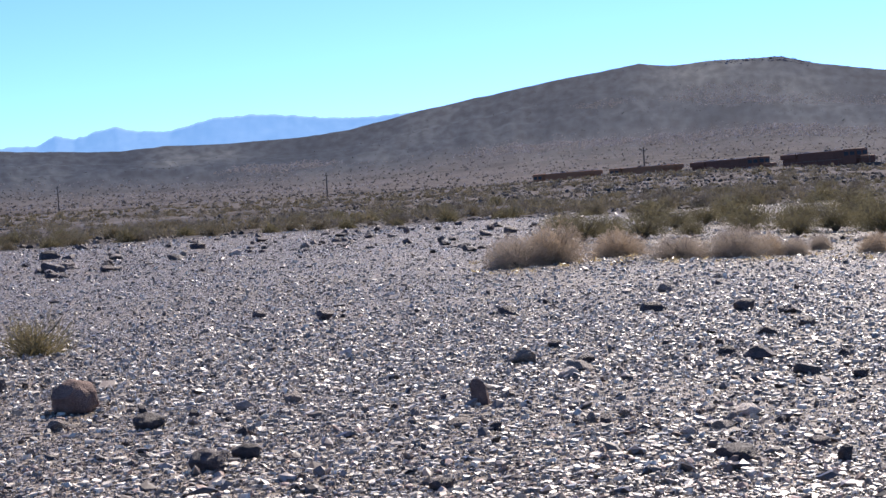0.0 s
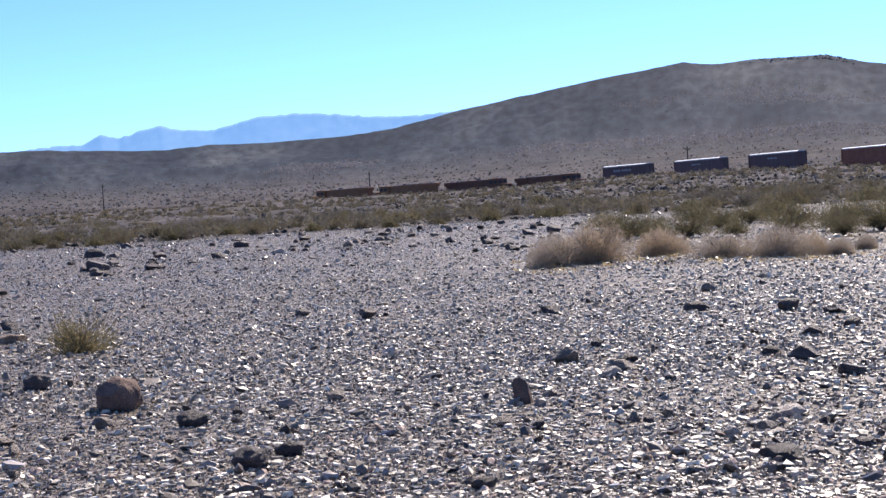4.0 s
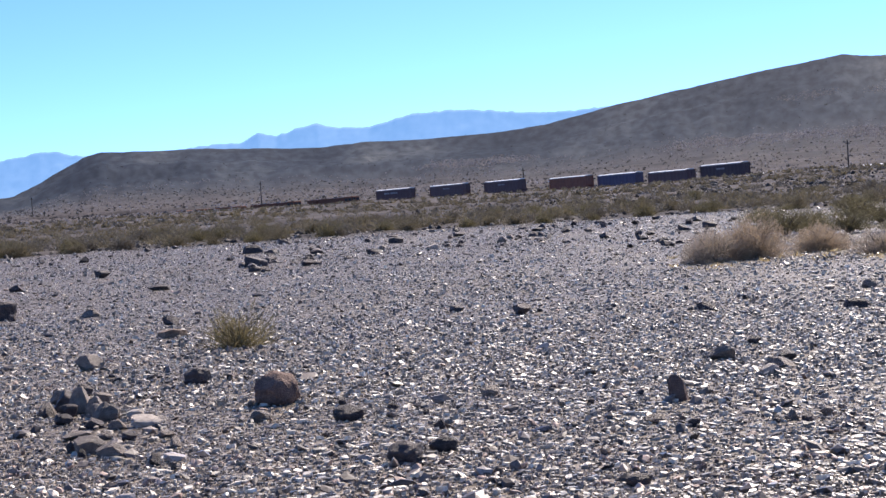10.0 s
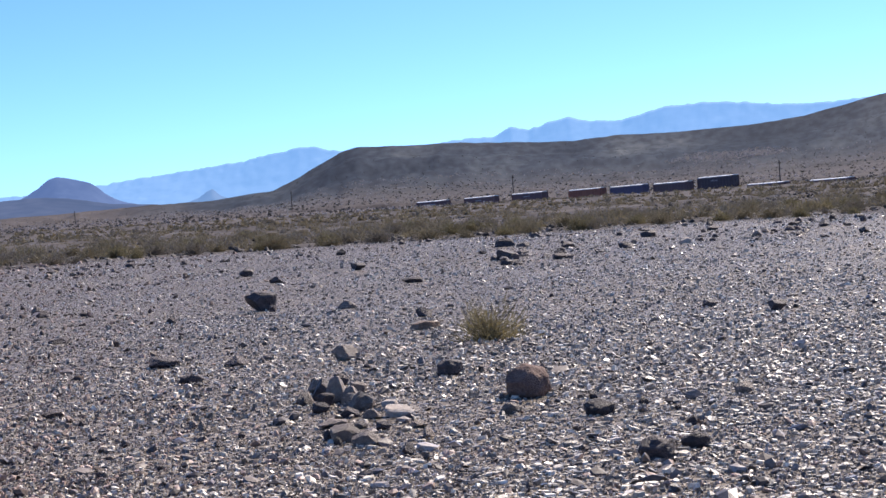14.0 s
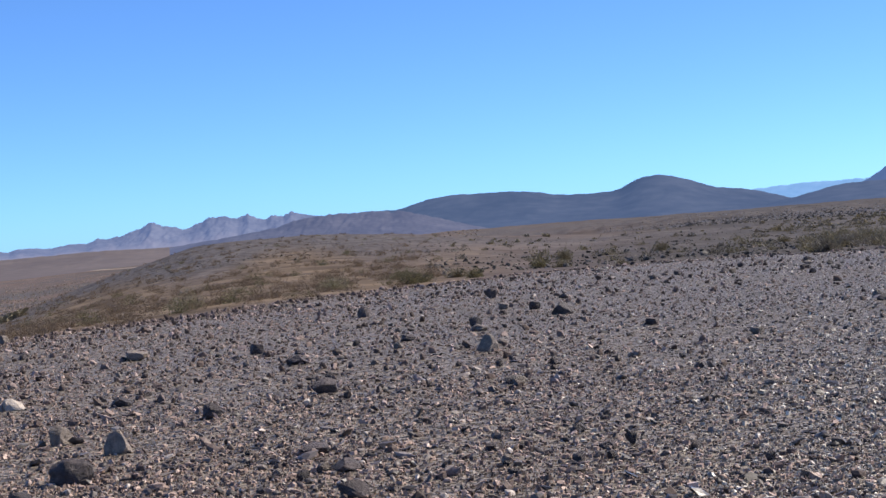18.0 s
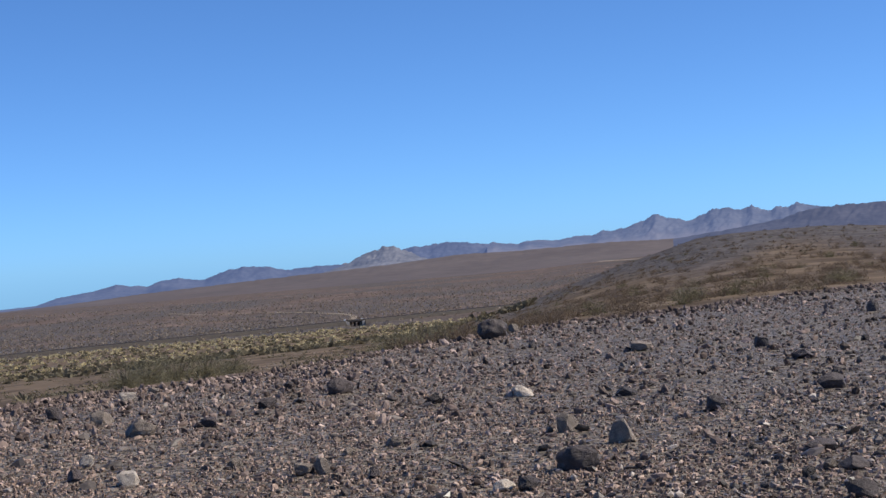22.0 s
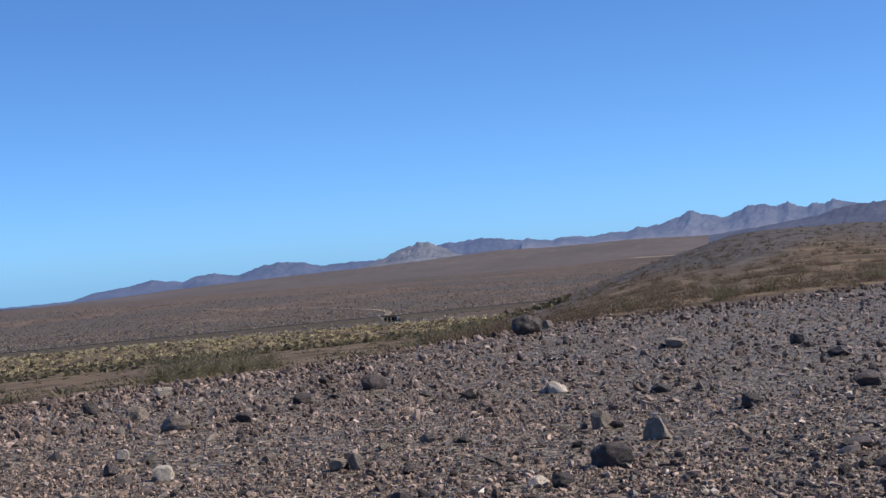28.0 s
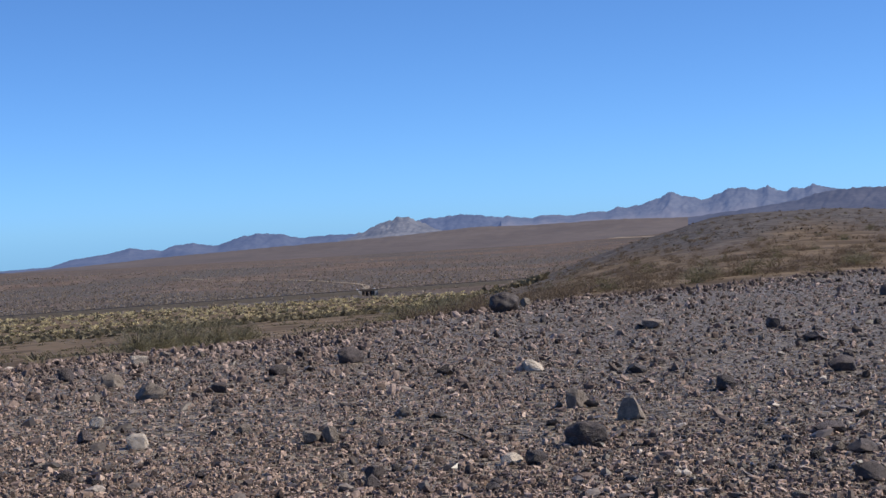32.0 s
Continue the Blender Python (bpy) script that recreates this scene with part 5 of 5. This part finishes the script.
brush("upper_hill_brush", "low brown brush towards the crest of the near hill", M_BROWN_BRUSH, 520, 45.5, 65, 88, 300, 0.22, 0.6, 90, 61, 0.75, 1.0, off_rim, 0.075, 0.22)
brush("near_hill_tufts", "small brown tufts over the near hillside", M_BROWN_BRUSH, 1900, 45.5, 68, 0, 260, 0.08, 0.2, 60, 58, 0.8, 0.9, off_rim, 0.08, 0.22)
brush("near_hill_green", "olive shrubs dotted over the near hillside", M_OLIVE, 75, 45.5, 63, 0, 220, 0.25, 0.55, 380, 59, 0.85, 1.0, off_rim, 0.035, 0.13)
brush("near_hill_straw", "pale dry grass over the near hillside", M_STRAW_DULL, 320, 46, 70, 0, 200, 0.12, 0.3, 40, 51, 0.5, 1.0, off_rim, 0.08, 0.5)
brush("low_scrub", "sparse low scrub on the slope below the rise", M_OLIVE_DRY, 800, 63, 83, 0, 300, 0.12, 0.45, 60, 52, 0.5, 0.7, None, 0.09, 0.3)
brush("dry_grass", "dry straw-coloured grass around the shrubs", M_STRAW, 420, -16, -1, 24.5, 33, 0.06, 0.22, 40, 53, 0.6, 1.0, None, 0.08)
brush("hill_brush", "dark brush dotted over the hillside", M_HILL_BRUSH, 3600, -20, 37, 420, 900, 0.35, 0.9, 10, 44, 0.9, 1.2)
brush("dark_hill_brush", "dark shrubs dotted over the hillside", M_HILL_BRUSH, 4200, -20, 40, 380, 1750, 0.35, 0.9, 8, 56, 0.8, 1.1)
PALE_SPOTS = [(on_land(az_, el_, 500), w_, d_) for az_, el_, w_, d_ in [(-10.5, 2.43, 42, 60), (-9.6, 2.2, 36, 60), (-11.3, 2.0, 40, 70), (-15.1, 1.65, 45, 60), (-14.2, 1.8, 40, 50),
                                                                 (-5.5, 0.8, 25, 50), (-6.0, 2.2, 24, 35), (6.0, 0.56, 28, 70), (4.9, 0.64, 25, 60), (-2.9, 0.83, 30, 60), (-12.5, 0.9, 40, 60), (-8.5, 0.75, 30, 60)]]


def on_spots(x, y, r, az, rng):
    """Stands of pale grass on the hillside."""
    out = np.zeros(len(x), bool)
    for c, w, d in PALE_SPOTS:
        u = np.array([c.x, c.y]) / math.hypot(c.x, c.y)
        along, across = (x - c.x) * u[0] + (y - c.y) * u[1], (x - c.x) * u[1] - (y - c.y) * u[0]
        out |= (along / d) ** 2 + (across / w) ** 2 < rng.uniform(0.1, 1.6, len(x))
    return out


brush("hillside_grass", "pale dry grass standing in patches on the dark hillside", M_HILL_GRASS, 90000, -18, 8, 450, 1650, 0.5, 1.15, 7, 57, 1.0, 0.8, on_spots)
brush("pale_hill_brush", "pale dry brush in patches over the lower hillside", M_HILL_GRASS, 16000, -20, 40, 380, 1000, 0.35, 0.8, 7, 45, 1.0, 0.9, patchy(190, 8, 0.05))
brush("valley_brush", "olive brush in the valley by the railway", M_OLIVE_DRY, 1900, 60, 83, 150, 560, 0.5, 1.1, 16, 46, 0.8, 0.7)
brush("valley_straw", "bright straw-coloured bushes in the valley by the railway", M_VALLEY_STRAW, 1150, 62, 83, 340, 610, 0.5, 1.3, 18, 47, 0.8, 0.75, None, 0.3, 0.5)
brush("valley_green", "green shrubs in the valley before the railway", M_OLIVE, 620, 62, 83, 300, 605, 0.5, 1.3, 18, 60, 0.7, 0.7, None, 0.3, 0.5)
brush("far_valley_brush", "pale and grey brush on the plain beyond the railway", M_STRAW_DULL, 11000, 44, 83, 600, 1900, 0.8, 1.8, 8, 48, 1.0, 0.8)
brush("far_dark_brush", "dark brush on the plain beyond the railway", M_GREY_TWIG, 3800, 44, 83, 600, 2400, 0.6, 1.3, 8, 49, 1.0, 0.8)


# ---- railway things ----
def bogie(parent, x, axles=2, pitch=1.8):
    bm = bmesh.new()
    for y in (-0.95, 0.95):
        box(bm, x - pitch * (axles - 1) / 2 - 0.6, x + pitch * (axles - 1) / 2 + 0.6, y - 0.08, y + 0.08, 0.42, 0.78, 0.04)
    box(bm, x - 0.3, x + 0.3, -0.95, 0.95, 0.5, 0.75)
    ob = part("truck", bm, M_BLACK, parent)
    for i in range(axles):
        xa = x + (i - (axles - 1) / 2) * pitch
        bm = bmesh.new()
        rod(bm, (xa, -0.85, 0.46), (xa, 0.85, 0.46), 0.08)
        for y in (-0.74, 0.74):
            rod(bm, (xa, y - 0.06, 0.46), (xa, y + 0.06, 0.46), 0.46, 0.45, 20)
        part("wheelset", bm, M_STEEL, ob)
    return ob


def locomotive(label, paint, forward):
    """A six-axle freight locomotive, 21 m over its couplers, cab end towards +X if forward is 1."""
    root = new("locomotive")
    f = forward
    bm = bmesh.new()
    box(bm, -9.1, 9.1, -1.45, 1.45, 1.2, 1.65, 0.05)
    part("frame", bm, M_BLACK, root)
    bm = bmesh.new()
    x0, x1 = sorted((-8.4 * f, 3.9 * f))
    box(bm, x0, x1, -0.95, 0.95, 1.65, 4.2, 0.12)
    hood = part("long_hood", bm, paint, root)
    # added pale panel in place of the glint along the roof
    bm = bmesh.new()
    box(bm, x0 + 0.1, x1 - 0.1, -0.8, 0.8, 4.2, 4.26, 0.02)
    part("hood_roof", bm, M_GLINT, hood, "roof panel painted pale as a sun glint")
    for i in range(9):
        bm = bmesh.new()
        xd = x0 + 1.0 + i * 1.25
        box(bm, xd - 0.5, xd + 0.5, -0.975, 0.975, 1.9, 3.3, 0.01)
        part("hood_door", bm, paint, hood)
    for i in range(3):
        bm = bmesh.new()
        rod(bm, ((-7.4 + i * 1.5) * f, 0, 4.2), ((-7.4 + i * 1.5) * f, 0, 4.36), 0.6, 0.56, 18)
        part("radiator_fan", bm, M_STEEL, hood)
    bm = bmesh.new()
    xs = sorted((-8.6 * f, -5.4 * f))
    box(bm, xs[0], xs[1], -1.3, 1.3, 3.3, 4.18, 0.15)
    part("radiator_wing", bm, paint, hood)
    bm = bmesh.new()
    box(bm, -0.3, 0.5, -0.3, 0.3, 4.2, 4.5, 0.04)
    part("exhaust_stack", bm, M_BLACK, hood)
    bm = bmesh.new()
    xs = sorted((3.9 * f, 6.4 * f))
    box(bm, xs[0], xs[1], -1.5, 1.5, 1.65, 4.3, 0.18)
    cab = part("cab", bm, paint, root)
    for y in (-1.5, 1.5):
        for i in range(2):
            bm = bmesh.new()
            xc = (4.55 + i * 1.15) * f
            box(bm, xc - 0.42, xc + 0.42, y - 0.02, y + 0.02, 3.15, 3.8, 0.015)
            part("side_window", bm, M_GLASS, cab)
    for y in (-0.72, 0.72):
        bm = bmesh.new()
        box(bm, 6.4 * f - 0.03, 6.4 * f + 0.03, y - 0.5, y + 0.5, 3.2, 3.85, 0.015)
        part("windscreen", bm, M_GLASS, cab)
    bm = bmesh.new()
    xs = sorted((6.4 * f, 8.2 * f))
    box(bm, xs[0], xs[1], -0.95, 0.95, 1.65, 3.0, 0.2)
    part("nose", bm, paint, root)
    for x in (-9.1, 9.1):
        bm = bmesh.new()
        box(bm, x - 0.12, x + 0.12, -1.4, 1.4, 0.75, 1.7, 0.04)
        part("pilot", bm, M_BLACK, root)
        bm = bmesh.new()
        box(bm, min(x, x * 1.06), max(x, x * 1.06), -0.15, 0.15, 0.75, 1.05, 0.04)
        part("coupler", bm, M_STEEL, root)
    bm = bmesh.new()
    box(bm, -3.0, 2.6, -1.35, 1.35, 0.45, 1.2, 0.18)
    part("fuel_tank", bm, M_BLACK, root)
    for y in (-1.4, 1.4):
        bm = bmesh.new()
        rod(bm, (-8.8, y, 2.65), (8.8, y, 2.65), 0.03, sides=6)
        for i in range(13):
            rod(bm, (-8.8 + i * 1.466, y, 1.6), (-8.8 + i * 1.466, y, 2.65), 0.025, sides=6)
        part("handrail", bm, M_STEEL, root)
    bogie(root, -6.2, 3)
    bogie(root, 6.2, 3)
    root.scale = (1.2, 1.0, 1.0)
    return tagged(root, label, "locomotive", "train")


def well_car(half):
    """A container well car that carries a box low between its trucks."""
    root = new("well_car")
    for y in (-1.38, 1.38):
        bm = bmesh.new()
        box(bm, -half + 0.4, half - 0.4, y - 0.07, y + 0.07, 0.35, 1.25, 0.03)
        for i in range(8):
            xx = -half + 1.2 + i * (2 * half - 2.4) / 7
            box(bm, xx - 0.06, xx + 0.06, y - 0.11, y + 0.11, 0.35, 1.2)
        part("side_sill", bm, M_WELL, root)
    bm = bmesh.new()
    box(bm, -half + 0.5, half - 0.5, -1.3, 1.3, 0.18, 0.25)
    part("floor_plate", bm, M_WELL, root)
    for x in (-1, 1):
        bm = bmesh.new()
        box(bm, min(x * (half - 0.6), x * half), max(x * (half - 0.6), x * half), -1.4, 1.4, 0.85, 1.25, 0.04)
        part("end_platform", bm, M_WELL, root)
        bogie(root, x * (half - 0.2), 2)
    return tagged(root, "brown steel well car on the railway", "rail car", "train")


def container(label, paint, tall, marks, upper=True):
    """A 12.2 m freight container: corrugated sides, roof, doors, corner posts and lettering as bars."""
    root = new("freight_container")
    L, W = 6.1, 1.22
    for y in (-1, 1):
        bm = bmesh.new()
        n = 44
        ring = []
        for i in range(n + 1):
            x = -L + 0.12 + i * (2 * L - 0.24) / n
            d = 0.0 if (i // 2) % 2 else 0.045
            ring.append((bm.verts.new((x, y * (W - d), 0.14)), bm.verts.new((x, y * (W - d), tall - 0.14))))
        for p, q in zip(ring, ring[1:]):
            bm.faces.new((p[0], q[0], q[1], p[1]) if y < 0 else (p[1], q[1], q[0], p[0]))
        part("side_wall", bm, paint, root)
        for z in (0.07, tall - 0.09):
            bm = bmesh.new()
            box(bm, -L, L, y * W - 0.05, y * W + 0.05, z - (0.07 if z < 1 else 0.12), z + 0.09, 0.02)
            # the top rail's pale colour imitates a line of sun glint
            part("side_rail", bm, M_GLINT if upper and z > 1 else paint, root, "top rail painted pale like a sun glint" if upper and z > 1 else "")
    bm = bmesh.new()
    # camber and white colour imitate the bright sun line of a flat roof
    rise = 0.15 if upper else 0.01
    ends = [[bm.verts.new((x, y, z)) for y, z in ((-W - 0.04, tall), (-0.5, tall + rise), (0.5, tall + rise), (W + 0.04, tall))] for x in (-L, L)]
    for i in range(3):
        bm.faces.new((ends[0][i], ends[1][i], ends[1][i + 1], ends[0][i + 1]))
    for q in ends:
        bm.faces.new(q)
    bmesh.ops.recalc_face_normals(bm, faces=bm.faces)
    part("roof", bm, M_WHITE if upper else paint, root, "cambered roof panel painted pale for a sun glint" if upper else "")
    bm = bmesh.new()
    box(bm, -L + 0.05, L - 0.05, -W + 0.05, W - 0.05, 0.02, 0.12)
    part("floor", bm, paint, root)
    for x in (-1, 1):
        for y in (-1, 1):
            bm = bmesh.new()
            box(bm, x * L - 0.09, x * L + 0.09, y * W - 0.09, y * W + 0.09, 0, tall, 0.02)
            part("corner_post", bm, paint, root)
    bm = bmesh.new()
    box(bm, L - 0.06, L, -W + 0.08, W - 0.08, 0.1, tall - 0.1, 0.01)
    part("front_wall", bm, paint, root)
    for y in (-0.58, 0.58):
        bm = bmesh.new()
        box(bm, -L, -L + 0.06, y - 0.55, y + 0.55, 0.12, tall - 0.12, 0.01)
        door = part("door", bm, paint, root)
        for k in (-0.3, 0.3):
            bm = bmesh.new()
            rod(bm, (-L - 0.03, y + k, 0.15), (-L - 0.03, y + k, tall - 0.15), 0.025, sides=6)
            part("locking_bar", bm, M_STEEL, door)
    for x, z, w, h in marks:
        for y in (-1, 1):
            bm = bmesh.new()
            box(bm, x - w / 2, x + w / 2, y * (W + 0.012) - 0.008, y * (W + 0.012) + 0.008, tall * z - h / 2, tall * z + h / 2)
            part("lettering_bar", bm, M_FADED, root, "faded white lettering bar")
    return tagged(root, label, "container", "train")


TRAIN = []            # (thing, metres along the line at 0 s, height over the rails)
LOCO_A = locomotive("faded orange freight locomotive on the railway", M_ORANGE, 1)
LOCO_B = locomotive("dark freight locomotive running behind another", M_DARK_LOCO, -1)
IDENTITY = Matrix()
TRAIN += [(LOCO_A, -38.7, 0), (copy_thing(LOCO_A, IDENTITY), -61.2, 0), (LOCO_B, -85.8, 0), (copy_thing(LOCO_B, IDENTITY), -108.8, 0)]
WORD = [(-1.7, 0.6, 0.5, 0.42), (-1.0, 0.6, 0.5, 0.42), (-0.3, 0.6, 0.5, 0.42), (0.4, 0.6, 0.5, 0.42), (1.4, 0.6, 0.5, 0.42), (2.1, 0.6, 0.5, 0.42), (2.8, 0.6, 0.5, 0.42)]
SMALL_WORD = [(-0.9, 0.62, 0.35, 0.3), (-0.4, 0.62, 0.35, 0.3), (0.1, 0.62, 0.35, 0.3), (0.6, 0.62, 0.35, 0.3), (1.1, 0.62, 0.35, 0.3)]
BOX_BLUE = container("dark blue container with a white lettering band", M_BLUE_BOX, 2.47, WORD)
BOX_BLUE_SMALL = container("dark blue container with small white lettering", M_BLUE_BOX, 2.47, SMALL_WORD)
BOX_RUST = container("brown-red freight container with pale roof", M_RUST_BOX, 2.32, [])
BOX_BRIGHT = container("plain blue freight container with pale roof", M_MID_BLUE, 2.27, [])
BOX_SLATE = container("dull dark blue container with pale roof", M_BLUE_BOX, 2.19, [])
BOX_NAVY = container("navy container with a small white mark", M_NAVY, 2.52, SMALL_WORD)
LOW_BLUE = container("dark blue container low in its well car", M_BLUE_BOX, 2.47, SMALL_WORD, False)
LOW_RUST = container("brown-red container low in its well car", M_RUST_BOX, 2.32, [], False)
LOW_BRIGHT = container("plain blue container low in its well car", M_MID_BLUE, 2.27, [], False)
LOW_SLATE = container("dull dark blue container low in its well car", M_BLUE_BOX, 2.19, [], False)
LOW_NAVY = container("navy container low in its well car", M_NAVY, 2.52, [], False)
WELL = well_car(7.6)
used = set()


def next_one(model):
    if model.name in used:
        return copy_thing(model, IDENTITY)
    used.add(model.name)
    return model


for s0, low, high in [(-131.0, LOW_BLUE, BOX_BLUE), (-151.4, LOW_BLUE, BOX_BLUE_SMALL), (-171.4, LOW_BLUE, BOX_BLUE_SMALL), (-194.4, LOW_RUST, BOX_RUST), (-210.7, LOW_BRIGHT, BOX_BRIGHT),
                      (-227.1, LOW_SLATE, BOX_SLATE), (-243.4, LOW_NAVY, BOX_NAVY), (-260.8, BOX_SLATE, None), (-281.9, BOX_SLATE, None)]:
    s0 -= 0.95
    TRAIN.append((next_one(WELL), s0, 0))
    TRAIN.append((next_one(low), s0, 0.25 if high else 0.55))
    if high:
        tall = {LOW_BLUE: 2.47, LOW_RUST: 2.32, LOW_BRIGHT: 2.27, LOW_SLATE: 2.19, LOW_NAVY: 2.52}[low]
        TRAIN.append((next_one(high), s0, 0.25 + tall + 0.012))

TRAIN_SPEED = 21.69


def pole(az, r, top, height):
    """A telegraph pole with one crossarm and its insulators."""
    x, y = -r * math.sin(radians(az)), r * math.cos(radians(az))
    z = min(EYE + r * math.tan(radians(top)) - height, float(land_with_track(np.array([x]), np.array([y]))[0]) - 0.1)
    z1 = EYE + r * math.tan(radians(top))
    root = new("telegraph_pole")
    root.location = (x, y, z)
    root.rotation_euler = (0, 0, radians(az))
    h = z1 - z
    bm = bmesh.new()
    rod(bm, (0, 0, 0), (0, 0, h), 0.2, 0.14, 10)
    part("post", bm, M_WOOD, root)
    bm = bmesh.new()
    box(bm, -0.5, 0.5, -0.22, -0.1, h - 0.85, h - 0.7, 0.02)
    arm = part("crossarm", bm, M_WOOD, root)
    for i in range(4):
        bm = bmesh.new()
        rod(bm, (-0.42 + i * 0.28, -0.16, h - 0.7), (-0.42 + i * 0.28, -0.16, h - 0.55), 0.05, 0.04, 8)
        part("insulator", bm, M_GLASS, arm)
    return tagged(root, "weathered wooden telegraph pole beside the railway", "pole", "telegraph poles")


for az, r, top in [(-7.3, 346, 0.56), (4.0, 415, 0.31), (13.35, 490, 0.39), (21.25, 565, 0.33), (28.8, 650, 0.11)]:
    pole(az, r, top, 7.6)


def rail_bridge():
    """A short timber trestle over a dirt road, with pale abutments."""
    p, h = track(BRIDGE_S)
    root = new("railway_bridge")
    root.location = p
    root.rotation_euler = (0, 0, radians(h))
    bm = bmesh.new()
    box(bm, -2.9, 2.9, -2.3, 2.3, -0.7, -0.28, 0.05)
    part("deck", bm, M_WOOD, root)
    for y in (-2.35, 2.35):
        bm = bmesh.new()
        box(bm, -3.2, 3.2, y - 0.12, y + 0.12, -0.5, 0.05, 0.03)
        part("guard_timber", bm, M_WOOD, root)
    for x in (-1.5, 0.0, 1.5):
        for y in (-1.8, -0.6, 0.6, 1.8):
            bm = bmesh.new()
            rod(bm, (x, y * 1.12, -2.7), (x, y, -0.8), 0.22, 0.2, 10)
            part("timber_pile", bm, M_WOOD, root)
        bm = bmesh.new()
        box(bm, x - 0.18, x + 0.18, -2.3, 2.3, -0.95, -0.7, 0.03)
        part("pile_cap", bm, M_WOOD, root)
    for x in (-1, 1):
        bm = bmesh.new()
        box(bm, min(x * 2.5, x * 3.9), max(x * 2.5, x * 3.9), -2.9, 2.9, -3.0, -0.5, 0.08)
        part("abutment", bm, M_PALE_CONCRETE, root, "pale concrete abutment")
        bm = bmesh.new()
        box(bm, min(x * 3.1, x * 3.7), max(x * 3.1, x * 3.7), -3.3, -2.6, -1.5, 0.3, 0.05)
        part("marker_post", bm, M_WHITE, root, "white marker block")
    return tagged(root, "short dark timber railway bridge with white end posts", "bridge")


rail_bridge()
draped("dirt_road", "pale dirt road across the desert plain", M_DIRT_ROAD, on_land(66.6, -2.33, 640), on_land(69.2, -1.87, 640), 1.9, "road", 0.05)
draped("dirt_track", "pale dirt road running off over the plain", M_DIRT_ROAD, on_land(69.1, -1.87, 640), on_land(73.0, -1.66, 640), 1.7, "road", -0.03)
draped("dry_wash", "pale dry wash on the far plain", M_DIRT_ROAD, on_land(59.6, -0.62, 640), on_land(56.0, -0.78, 640), 14, "ground", 0.02)


# ---- movement ----
def motions():
    for thing, s0, over in TRAIN:
        rows = []
        for t in range(0, 33):
            s = s0 + TRAIN_SPEED * t
            p, h = track(s)
            rows.append((t, pose(p.x, p.y, p.z, 0, 1.29, h) @ Matrix.Translation((0, 0, over))))
        walk(thing, rows)


motions()
